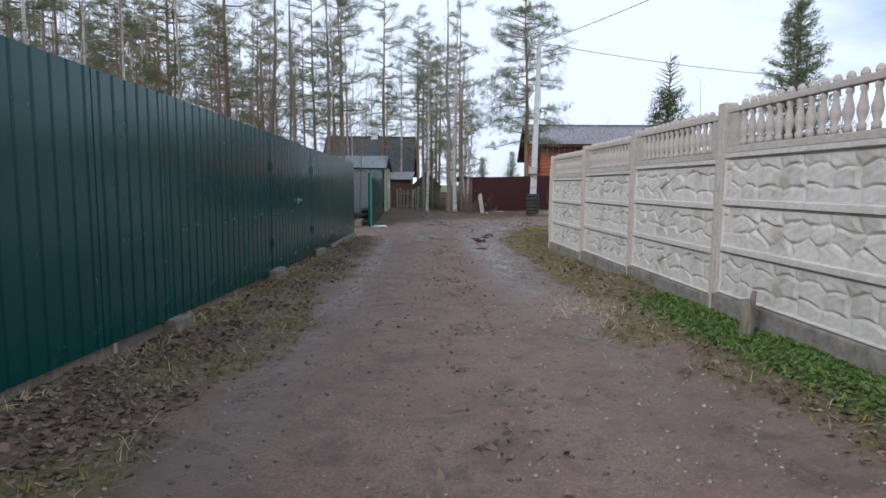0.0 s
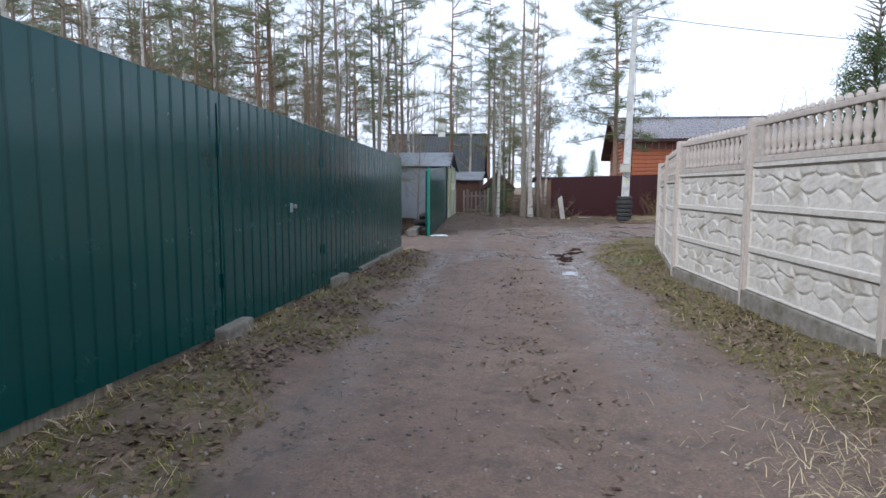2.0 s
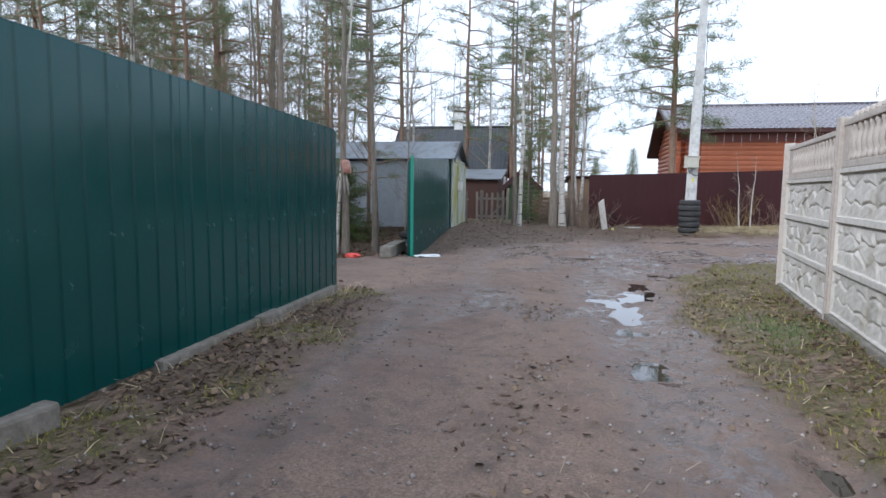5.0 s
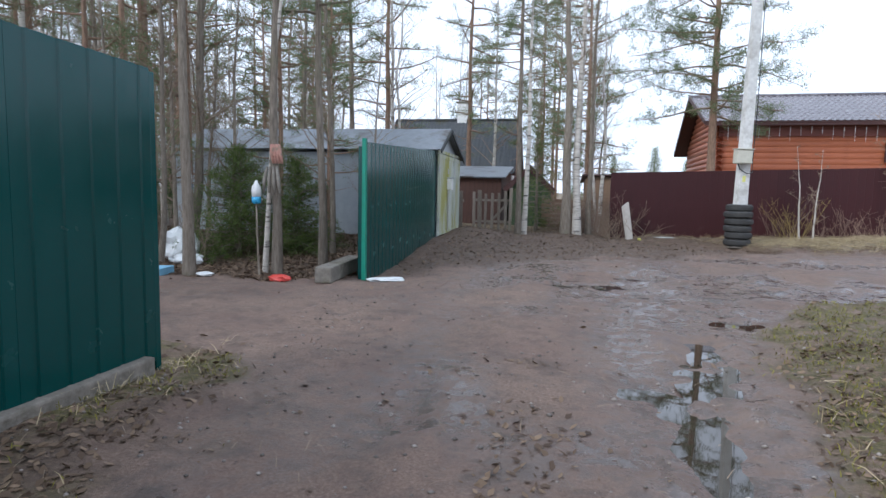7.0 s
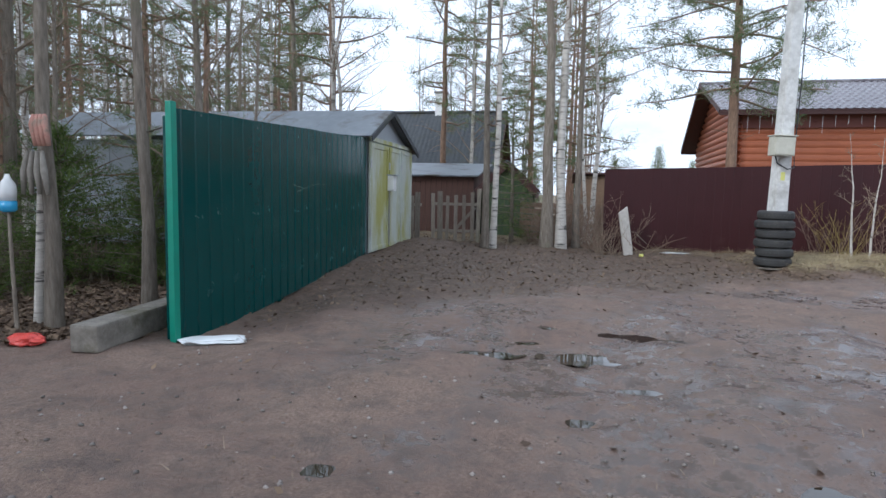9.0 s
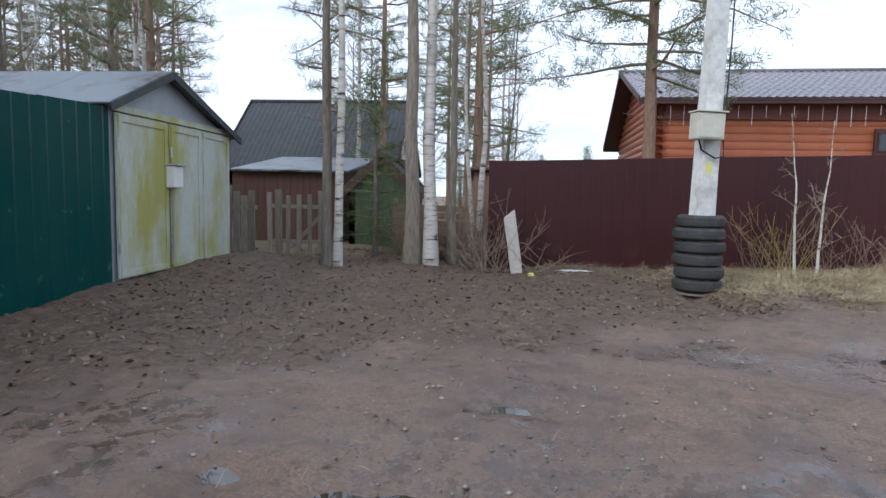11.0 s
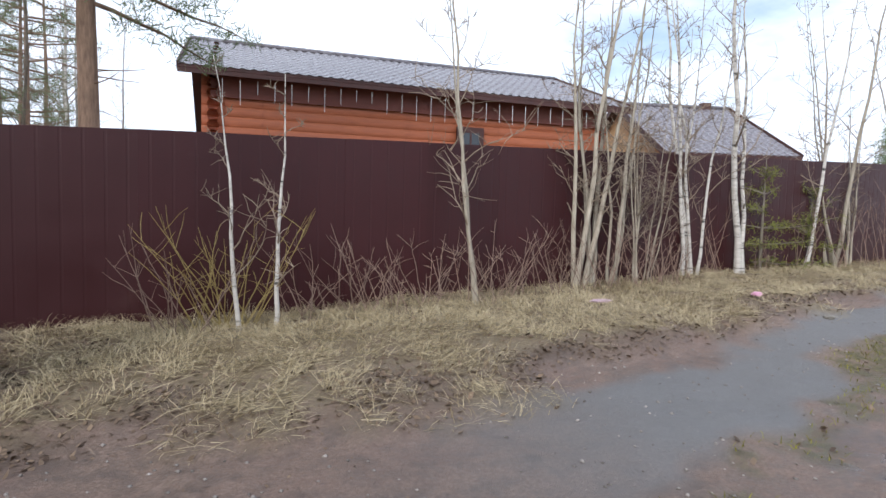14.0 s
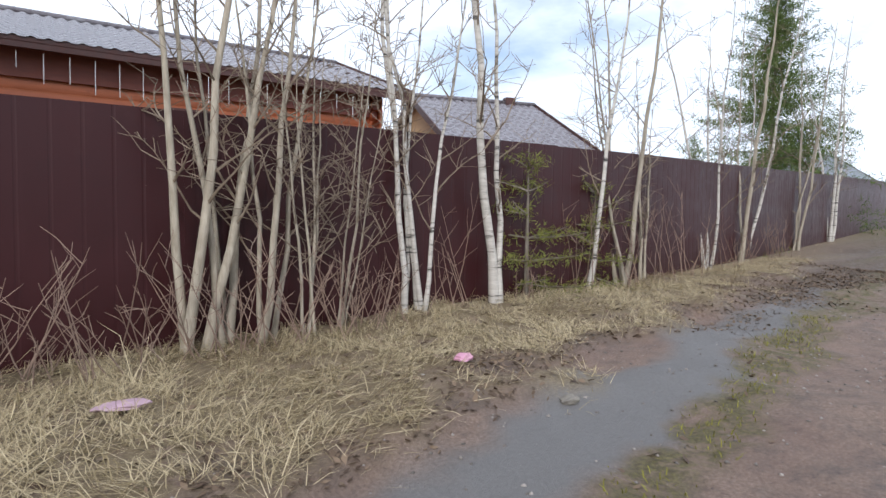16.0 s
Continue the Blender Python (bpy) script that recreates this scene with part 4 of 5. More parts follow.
def curve_pts(rnd, start, d, length, n, droop=0.0, wander=0.12):
    pts, p, d = [start.copy()], start.copy(), d.normalized()
    for _ in range(n):
        d = (d + Vector((rnd.gauss(0, wander), rnd.gauss(0, wander), rnd.gauss(0, wander) + droop))).normalized()
        p = p + d * (length / n)
        pts.append(p.copy())
    return pts


def stem(rnd, vs, fs, h, r, lean=(0, 0), seg=8, n=9, wander=0.02, start=(0, 0, -0.15)):
    pts, x, y = [], start[0], start[1]
    dx, dy = lean
    for k in range(n + 1):
        pts.append(Vector((x, y, start[2] + (h + 0.15) * k / n)))
        x += (dx + rnd.gauss(0, wander)) * h / n
        y += (dy + rnd.gauss(0, wander)) * h / n
    rad = [max(r * (1 - 0.93 * (k / n) ** 1.1), 0.004) for k in range(n + 1)]
    rad[0] *= 1.3
    tube_into(vs, fs, pts, rad, seg)
    return pts, rad


def on(pts, f):
    f = max(0, min(0.9999, f)) * (len(pts) - 1)
    k = int(f)
    return pts[k].lerp(pts[k + 1], f - k)


def pine(seed, h, r, clear=0.45, spread=1.0, per=9, label="tall pine with a bare trunk and open crown", mat=None, thick=1.0):
    rnd = random.Random(seed)
    ob = thing("pine_tree", label, "tree")
    vs, fs = [], []
    pts, rad = stem(rnd, vs, fs, h, r, (rnd.uniform(-0.02, 0.02), rnd.uniform(-0.02, 0.02)))
    cen = []
    nb = int(34 * (h / 11) * thick)
    for k in range(nb):
        f = clear + (1 - clear) * (k + rnd.random()) / nb
        a = rnd.uniform(0, 6.28)
        g = (f - clear) / (1 - clear)
        L = spread * (0.6 + 1.5 * math.sin(math.pi * min(1, 0.25 + 0.72 * g))) * rnd.uniform(0.6, 1.15)
        bp = curve_pts(rnd, on(pts, f), Vector((math.cos(a), math.sin(a), 0.25 - 0.3 * (1 - g))), L, 5, 0.03)
        tube_into(vs, fs, bp, [0.028 * (1 - q / 5.6) * h / 11 + 0.004 for q in range(6)], 4)
        for q in range(int(6 + 5 * L)):
            u = rnd.uniform(0.3, 1.0)
            s0 = on(bp, u)
            e = s0 + Vector((rnd.gauss(0, 0.22), rnd.gauss(0, 0.22), rnd.gauss(0.03, 0.10))) * L * 0.55
            if q % 2:
                tube_into(vs, fs, [s0, e], [0.008, 0.004], 3)
            for w in (0.6, 1.0):
                cen.append(s0.lerp(e, w))
    for k in range(7):       # dead snags under the crown
        f = rnd.uniform(0.18, clear)
        a = rnd.uniform(0, 6.28)
        tube_into(vs, fs, curve_pts(rnd, on(pts, f), Vector((math.cos(a), math.sin(a), 0.1)), rnd.uniform(0.3, 1.2), 3, -0.05), [0.014, 0.01, 0.007, 0.004], 3)
    put("trunk", mesh_from("trunk", vs, fs, mat or M_PINEBARK, True), ob)
    v, f = blades(cen, per, 0.17, 0.015, 0.07, seed)
    put("crown", np_mesh("crown", v, f, M_NEEDLE), ob)
    return ob


def spruce(seed, h, spread, mat, per=26, label="dense dark green spruce", low=0.06, bare_top=0.0, rows=None, big=1.0):
    rnd = random.Random(seed)
    ob = thing("spruce_tree", label, "tree")
    vs, fs = [], []
    pts, rad = stem(rnd, vs, fs, h, 0.012 * h + 0.012, (0, 0), 7)
    cen = []
    n = rows or int(16 + 8 * h)
    for k in range(n):
        f = low + (0.97 - low) * k / n
        for j in range(4):
            a = rnd.uniform(0, 6.28)
            L = spread * (1 - f) ** 0.8 * rnd.uniform(0.6, 1.1) + 0.10
            up = -0.15 + 0.75 * f
            bp = curve_pts(rnd, on(pts, f), Vector((math.cos(a), math.sin(a), up)), L, 4, -0.02 + 0.05 * f, 0.06)
            tube_into(vs, fs, bp, [0.012 * (1 - q / 4.6) + 0.003 for q in range(5)], 3)
            if f > 1 - bare_top:
                continue
            m = max(3, int(L * 9))
            for q in range(m):
                u = (q + rnd.random()) / m
                side = Vector((-math.sin(a), math.cos(a), -0.25)) * rnd.uniform(-1, 1) * L * 0.32 * (1 - 0.5 * u)
                cen.append(on(bp, u) + side)
    put("trunk", mesh_from("trunk", vs, fs, M_BARK, True), ob)
    v, f = blades(cen, per, 0.085 * big, 0.013 * big, 0.045 * big, seed, (0, 0, -0.1))
    put("crown", np_mesh("crown", v, f, mat), ob)
    return ob


def birch(seed, h, r, mat, stems=1, twigs=26, label="bare white birch with fine twigs", name="birch_tree", lean=0.03, first=0.35, spread=1.0):
    rnd = random.Random(seed)
    ob = thing(name, label, "tree")
    tv, tf = [], []
    for s in range(stems):
        vs, fs = [], []
        ln = (rnd.uniform(-lean, lean), rnd.uniform(-lean, lean))
        hs = h * rnd.uniform(0.75, 1.0) if s else h
        rs = r * rnd.uniform(0.55, 1.0) if s else r
        pts, rad = stem(rnd, vs, fs, hs, rs, ln, 8, 10, 0.03 if rs > 0.07 else 0.06, (rnd.uniform(-0.16, 0.16) if s else 0, rnd.uniform(-0.12, 0.12) if s else 0, -0.15))
        put("trunk", mesh_from("trunk", vs, fs, mat, True), ob)
        for k in range(twigs):
            f = first + (0.98 - first) * (k + rnd.random()) / twigs
            a = rnd.uniform(0, 6.28)
            L = spread * (0.35 + 1.5 * (1 - f)) * rnd.uniform(0.5, 1.1) * (hs / 9) ** 0.6
            bp = curve_pts(rnd, on(pts, f), Vector((math.cos(a), math.sin(a), 1.0)), L, 5, 0.0, 0.14)
            r0 = max(0.005, rs * 0.28 * (1 - f) + 0.004)
            tube_into(tv, tf, bp, [r0 * (1 - q / 6) for q in range(6)], 4)
            for q in range(7):
                u = rnd.uniform(0.25, 1.0)
                d = Vector((rnd.gauss(0, 0.6), rnd.gauss(0, 0.6), rnd.gauss(0.5, 0.3)))
                cp = curve_pts(rnd, on(bp, u), d, L * rnd.uniform(0.2, 0.55), 3, -0.03, 0.2)
                tube_into(tv, tf, cp, [0.005, 0.004, 0.003, 0.002], 3)
    put("crown", mesh_from("crown", tv, tf, M_TWIG), ob)
    return ob


def at(x, y, turn=0.0, s=1.0, dz=0.0):
    return Matrix.Translation((x, y, h1(x, y) + dz)) @ Matrix.Rotation(turn, 4, "Z") @ Matrix.Diagonal((s, s, s, 1))


def place(ob, x, y, turn=0.0, s=1.0):
    ob.matrix_basis = at(x, y, turn, s)
    return ob


# pines and birches of the wood
rw = random.Random(41)
P = [pine(11, 13, 0.115, 0.26), pine(12, 15, 0.13, 0.34, 1.0), pine(13, 12, 0.10, 0.16), pine(14, 14, 0.11, 0.30, 0.9, mat=M_BARK)]
B = [birch(21, 12, 0.09, M_BIRCH, 1, 46, first=0.2, spread=1.25), birch(22, 13, 0.085, M_BARK, 1, 52, label="bare grey-barked tree with fine twigs", name="bare_tree", first=0.16, spread=1.3),
     birch(23, 10, 0.07, M_BARK, 1, 46, label="bare grey-barked tree with fine twigs", name="bare_tree", lean=0.06, first=0.15, spread=1.3), birch(24, 11, 0.08, M_BIRCH, 2, 36, first=0.2, spread=1.2)]
for o, (x, y) in zip(P, [(-5.75, 33.9), (-9.5, 26.6), (-12.0, 31.5), (-7.4, 35.2)]):
    place(o, x, y)
    o["group"] = "trees of the wood"
for o, (x, y) in zip(B, [(-10.6, 24.6), (-8.6, 33.0), (-12.5, 27.8), (-14.0, 34.5)]):
    place(o, x, y)
    o["group"] = "trees of the wood"
spots = [(-5.75, 33.9), (-9.5, 26.6), (-12.0, 31.5), (-7.4, 35.2), (-10.6, 24.6), (-8.6, 33.0), (-12.5, 27.8), (-14.0, 34.5)]


def free(x, y):
    if -10.6 < x < -2.4 and 27.6 < y < 32.3:
        return False
    if -9.6 < x < -1.6 and 42.5 < y < 49.8:
        return False
    if x > -10.5 and y < 24:
        return False
    g = (1.49 - x) / max(y - 20.9, 1)
    if y > 30 and (g < -0.03 or 0.29 < g < 0.53):
        return False
    if 4.2 < x < 26 and y < 50:
        return False
    return all((x - a) ** 2 + (y - c) ** 2 > 1.5 ** 2 for a, c in spots)


tries = 0
while len(spots) < 150 and tries < 6000:
    tries += 1
    if tries % 6 == 0:
        x, y = rw.uniform(-3, 4), rw.uniform(36, 62)
    elif tries % 6 == 1:
        x, y = rw.uniform(-16, -11), rw.uniform(6, 24)
    else:
        x, y = rw.uniform(-30, -3.5), rw.uniform(24.5, 58)
    if not free(x, y) or (x > -3 and rw.random() < 0.6):
        continue
    spots.append((x, y))
    src = rw.choice(P if rw.random() < 0.42 else B)
    copy_thing(src, at(x, y, rw.uniform(0, 6.28), rw.uniform(0.8, 1.15)))

# trees that stand out by themselves
place(pine(31, 12.6, 0.15, 0.30, 1.35, 18, "tall pine with reddish trunk behind the brown fence", None, 1.9), 4.82, 34.5)
place(birch(32, 11, 0.12, M_BIRCH, 1, 22, "thick white birch beside the gate", lean=0.01), 0.62, 31.75)
place(birch(33, 11.5, 0.135, M_BARK, 1, 22, "thick grey-barked tree beside the birch", "bare_tree", 0.01), 0.28, 31.75)
place(birch(34, 9, 0.08, M_BIRCH, 1, 20, "slender birch beside the picket gate", lean=0.01), -0.88, 31.25)
place(pine(35, 9, 0.09, 0.6, 0.5, 8, "slender pine beside the picket gate", M_BARK), -1.04, 31.2)
place(birch(36, 8, 0.07, M_BIRCH, 2, 18, "thin forked birch behind the brush"), 1.25, 33.6)
place(birch(37, 9, 0.08, M_BARK, 1, 18, "bare grey tree at the edge of the plot", "bare_tree"), 0.95, 32.1)
place(birch(38, 10, 0.088, M_BARK, 1, 26, "grey bare trunk at the edge of the drive", "bare_tree", 0.03, 0.45), -5.55, 22.5)
place(birch(39, 11, 0.08, M_BARK, 1, 26, "grey trunk with rags tied round it", "bare_tree", 0.01, 0.5), -4.38, 23.15)
place(birch(40, 9, 0.045, M_BIRCH, 1, 16, "thin birch against the thicker trunk", lean=0.01), -4.62, 23.2)
place(pine(43, 11, 0.075, 0.4, 0.7, 10, "slim pine beside the concrete beam", M_BARK), -3.93, 24.0)
for k, (x, y, s) in enumerate([(-6.9, 23.6, 0.8), (-7.3, 24.6, 0.9), (-6.3, 25.2, 0.7), (-8.2, 24.2, 0.85), (-9.3, 25.2, 0.9), (-7.9, 26.6, 0.8), (-3.6, 25.6, 0.5)]):
    copy_thing(B[1 + k % 2], at(x, y, k * 1.3, s * 0.8))
for k, (x, y, s) in enumerate([(-7.6, 25.6, 0.75), (-9.0, 24.4, 0.8), (-11.2, 25.2, 0.9), (-6.2, 27.0, 0.7), (-12.4, 23.6, 0.85), (-4.9, 26.6, 0.6)]):
    copy_thing(P[2], at(x, y, k * 2.1, s))
place(spruce(51, 2.2, 1.5, M_BUSH, 22, "bushy young spruce under the trees"), -6.25, 25.2)
place(spruce(52, 2.0, 1.2, M_BUSH, 18, "bushy young spruce under the trees"), -5.35, 26.0)
place(spruce(53, 4.4, 1.15, M_SPRUCE, 26, "young spruce with long bare top shoots", 0.06, 0.2), 4.95, 13.4)
place(spruce(54, 6.0, 1.75, M_NEEDLE, 26, "blue-green spruce behind the concrete fence", 0.1, 0.06), 8.2, 14.2)
place(spruce(55, 10.6, 4.3, M_BUSH, 11, "big dark spruce beyond the brown fence", 0.05, 0.0, 64, 2.3), 34.2, 39.6)
place(spruce(56, 3.9, 1.0, M_BUSH, 12, "straggly olive conifer by the plot fence", 0.1, 0.12, 22), -0.62, 32.9)
for x, y, s in ((14.95, 33.1, 1.45), (16.6, 33.45, 1.2), (24.5, 35.4, 1.0)):
    place(spruce(int(x * 3), 1.35 * s, 1.0, M_YOUNG, 16, "sparse yellowish young conifer", 0.15, 0.0, 6), x, y)


# undergrowth and the far edge of the wood
S = spruce(61, 3.2, 1.1, M_SPRUCE, 9, "young spruce in the undergrowth of the wood", 0.06, 0, 18, 2.0)
S2 = birch(62, 4.5, 0.03, M_BARK, 4, 8, "thin grey saplings in the undergrowth", "sapling", 0.12, 0.3, 0.8)
place(S, -11.5, 29.0)
place(S2, -9.8, 25.8)
for k in range(38):
    x, y = rw.uniform(-26, -9.5), rw.uniform(24.5, 42)
    if free(x, y) or x < -11:
        copy_thing(S if k % 5 < 2 else S2, at(x, y, rw.uniform(0, 6.28), rw.uniform(0.6, 1.3)))
FW = spruce(63, 9.0, 2.2, M_NEEDLE, 5, "mixed conifer at the far edge of the wood", 0.08, 0, 22, 5.0)
place(FW, -24, 60)
for k in range(20):
    a = radians(rw.uniform(14, 100))
    d = rw.uniform(44, 62)
    x, y = -d * math.sin(a), 16 + d * math.cos(a)
    g = (1.49 - x) / max(y - 20.9, 1)
    if 0.29 < g < 0.53:
        continue
    copy_thing(B[1 + k % 2], at(x * 0.8, 16 + (y - 16) * 0.8, k, 1.1))
    copy_thing(FW, at(x, y, rw.uniform(0, 6.28), rw.uniform(0.75, 1.3)))
for k in range(9):
    copy_thing(FW, at(-9 + k * 3.4, 72 + rw.uniform(-4, 4), k, rw.uniform(0.4, 0.6)))
for k in range(12):
    copy_thing(FW, at(30 + k * 4.5, 52 + rw.uniform(-4, 8), k, rw.uniform(0.5, 0.8)))

# saplings along the brown fence
M_SAPBARK = surf("smooth_sapling_bark", (0.25, 0.21, 0.155), (0.42, 0.365, 0.285), 9, 0.85, 0, (0.18, 0.17, 0.11), 1.5, 0.58, 0.4, 0.01, stretch=(3, 3, 0.6), vary=0.12)
def saplings(seed, x, y, stems, h, mat, label, lean=0.1, name="sapling", r=0.03, tw=9, first=0.2):
    ob = birch(seed, h, r * 0.85, mat, stems, tw, label, name, lean, first, 1.05)
    return place(ob, x, y)


SAP = [(6.42, 31.55, 1, 2.5, M_BIRCH, 0.03), (6.72, 31.6, 1, 2.4, M_BIRCH, 0.03), (9.1, 32.05, 2, 5.0, M_SAPBARK, 0.032), (10.85, 32.62, 3, 5.6, M_SAPBARK, 0.052), (11.2, 32.7, 3, 5.2, M_SAPBARK, 0.045), (11.45, 32.65, 3, 4.8, M_SAPBARK, 0.042),
       (11.85, 32.6, 4, 3.2, M_SAPBARK, 0.022), (13.05, 32.9, 2, 5.5, M_BIRCH, 0.04), (13.3, 33.0, 3, 6.0, M_BIRCH, 0.045), (14.4, 33.05, 2, 7.0, M_BIRCH, 0.07), (16.3, 33.3, 1, 5.5, M_BIRCH, 0.045), (17.2, 33.4, 4, 6.5, M_SAPBARK, 0.05),
       (17.9, 33.6, 3, 3.5, M_SAPBARK, 0.03), (20.6, 34.1, 3, 6.0, M_BIRCH, 0.045), (22.4, 34.4, 3, 6.5, M_SAPBARK, 0.06), (23.2, 34.7, 2, 6.5, M_BIRCH, 0.05), (26.5, 35.1, 3, 6.0, M_SAPBARK, 0.05), (30.0, 35.7, 3, 6.5, M_BIRCH, 0.06), (12.3, 32.85, 3, 3.6, M_SAPBARK, 0.02)]
for k, (x, y, n, h, mat, r) in enumerate(SAP):
    saplings(100 + k, x, y, n, h, mat, "slim bare saplings with pale stems beside the brown fence" if n > 1 else "single slim white-stemmed sapling by the fence", 0.15 if n > 1 else 0.16, "sapling", r, 12 if h > 3 else 9)


def shrub(seed, x, y, n, h, mat, label, spread=0.5, name="shrub"):
    """Thin shoots that fan out from one root."""
    rnd = random.Random(seed)
    ob = thing(name, label, "shrub", at(x, y))
    vs, fs = [], []
    for k in range(n):
        a = rnd.uniform(0, 6.28)
        L = h * rnd.uniform(0.5, 1.1)
        p0 = Vector((rnd.gauss(0, 0.16), rnd.gauss(0, 0.1), -0.05))
        bp = curve_pts(rnd, p0, Vector((math.cos(a) * spread, math.sin(a) * spread * 0.6, 1)), L, 5, 0.0, 0.08)
        tube_into(vs, fs, bp, [0.007, 0.006, 0.005, 0.004, 0.003, 0.002], 4)
        for q in range(3):
            d = Vector((rnd.gauss(0, 0.5), rnd.gauss(0, 0.4), rnd.uniform(0.3, 1)))
            tube_into(vs, fs, curve_pts(rnd, on(bp, rnd.uniform(0.4, 0.95)), d, L * rnd.uniform(0.12, 0.35), 3), [0.004, 0.003, 0.003, 0.002], 3)
    put("bush", mesh_from("bush", vs, fs, mat), ob)
    return ob


shrub(201, 6.3, 31.75, 26, 1.25, M_WILLOW, "ochre willow shoots at the foot of the saplings", 0.55)
shrub(202, 5.9, 31.6, 12, 1.0, M_SHRUB, "thin reddish shoots by the tyres", 0.5)
for k in range(17):
    x = 7.2 + k * 0.34 + rw.uniform(-0.1, 0.1)
    shrub(210 + k, x, brown_y(x) - rw.uniform(0.25, 0.7), 9, rw.uniform(0.55, 1.1), M_SHRUB, "thin reddish bare shoots along the fence", 0.6)
for k in range(12):
    x = 12.6 + k * 1.1
    shrub(240 + k, x, brown_y(x) - rw.uniform(0.2, 0.5), 7, rw.uniform(0.7, 1.6), M_SHRUB, "thin reddish bare shoots along the fence", 0.35)
for k in range(14):
    x, y = rw.uniform(-0.6, 1.9), rw.uniform(31.7, 33.4)
    shrub(260 + k, x, y, 26, rw.uniform(0.9, 1.6), M_SHRUB if k % 2 else M_TWIG, "tangled brown brushwood by the plot fence", 0.9)
for k in range(16):
    x, y = rw.uniform(-10, -3.4), rw.uniform(24.0, 27.4)
    shrub(290 + k, x, y, 8, rw.uniform(0.7, 1.5), M_TWIG, "thin brown undergrowth on the leaf litter", 0.4)
shrub(310, 2.5, 31.4, 6, 0.9, M_TWIG, "thin dry branches caught on the leaning post", 1.6, "brushwood")
sb = thing("tree_stump", "small rotten forked stump by the concrete fence", "stump", at(2.78, 5.35))
vs, fs = [], []
tube_into(vs, fs, [Vector((0, 0, -0.1)), Vector((0.01, 0, 0.15)), Vector((-0.02, 0, 0.34))], [0.075, 0.06, 0.045], 9)
tube_into(vs, fs, [Vector((0.0, 0, 0.1)), Vector((0.05, 0.02, 0.28)), Vector((0.07, 0.02, 0.42))], [0.05, 0.035, 0.02], 7)
put("wood", mesh_from("wood", vs, fs, M_BARK, True), sb)

# ---- plot fence, gate and sheds behind ----
pk = thing("picket_gate", "weathered grey picket gate, gaps between the slats", "gate", Matrix.Translation((-2.48, 32.35, h1(-2, 32) - 0.02)))
for k, (x, w, h) in enumerate([(0.0, 0.09, 1.15), (0.17, 0.13, 1.2), (0.34, 0.08, 1.1), (0.55, 0.09, 1.12), (0.76, 0.08, 1.12), (0.97, 0.09, 1.18), (1.1, 0.1, 1.3)]):
    part("slat", box(w, 0.025, h, (x, 0, 0.04), 0.004), M_GREYWOOD, pk, "", Matrix.Rotation(radians(rw.uniform(-1.5, 1.5)), 4, "Y"))
for z in (0.25, 0.9):
    part("rail", box(1.15, 0.035, 0.07, (0.55, 0.032, z), 0.004), M_GREYWOOD, pk)
part("brace", box(0.9, 0.03, 0.07, (0, 0, 0), 0.004), M_GREYWOOD, pk, "", Matrix.Translation((0.75, 0.034, 0.5)) @ Matrix.Rotation(radians(-48), 4, "Y"))
fp = thing("board_fence", "dark weathered board fence beside the garage", "fence", Matrix.Translation((-3.3, 32.6, h1(-3, 32.5))))
for k in range(6):
    part("board", box(0.13, 0.025, 1.25 + rw.uniform(-0.1, 0.1), (-0.4 + k * 0.15, 0, -0.05), 0.004), M_GREYWOOD, fp)
part("rail", box(1.0, 0.04, 0.08, (-0.05, 0.035, 0.85), 0.004), M_GREYWOOD, fp)


def shed(x, y, w, d, hf, hb, mat, roof, label, turn=0.0):
    z = h1(x, y)
    ob = thing("shed", label, "shed", Matrix.Translation((x, y, z)) @ Matrix.Rotation(radians(turn), 4, "Z"))
    n = int(w / 0.16)
    me = None
    for k in range(n):
        if me is None:
            o = part("board", box(w / n - 0.008, 0.03, hf + 0.1, (0, 0, -0.1), 0.003), mat, ob, "", Matrix.Translation(((k + 0.5) * w / n, 0, 0)))
            me = o.data
        else:
            put("board", me, ob, Matrix.Translation(((k + 0.5) * w / n, rw.uniform(-0.004, 0.004), 0)))
    for xx in (0.02, w - 0.02):
        part("side", prism([(0.02, -0.1), (d, -0.1), (d, hb), (0.02, hf)], 0.03, Matrix.Translation((xx, 0, 0)) @ Matrix.Rotation(radians(90), 4, "Z")), mat, ob)
    part("back", box(w, 0.03, hb, (w / 2, d, 0)), mat, ob)
    sl = math.atan2(hb - hf, d)
    part("roof", box(w + 0.3, d / math.cos(sl) + 0.4, 0.05, (w / 2, d / 2, 0), 0.006), roof, ob, "", Matrix.Translation((0, 0, hf + 0.02)) @ Matrix.Rotation(sl, 4, "X"))
    return ob


M_GREENWOOD = surf("faded_green_boards", (0.04, 0.065, 0.032), (0.07, 0.10, 0.05), 8, 0.85, 0, (0.10, 0.10, 0.06), 1.5, 0.55, 0.3, 0.006, stretch=(4, 4, 0.5))
M_PLANK = surf("brown_rough_boards", (0.15, 0.095, 0.06), (0.24, 0.16, 0.105), 8, 0.9, 0, (0.09, 0.07, 0.05), 1.2, 0.55, 0.4, 0.006, stretch=(0.6, 5, 5))
shed(-4.6, 35.6, 2.6, 3.0, 1.65, 2.1, M_REDWALL, M_GROOF, "low dark red lean-to with a patched roof")
gs = gable_house("green_shed", "small faded green shed with a steep roof", Matrix.Translation((-1.75, 35.2, h1(-1, 35))) @ Matrix.Rotation(radians(-90), 4, "Z") @ Matrix.Translation((-1.4, 0, 0)), 1.4, 1.5, 1.3, 2.0, 0.12, M_GREENWOOD, M_SLATE, (0.2, 0))
gs["category"] = "shed"
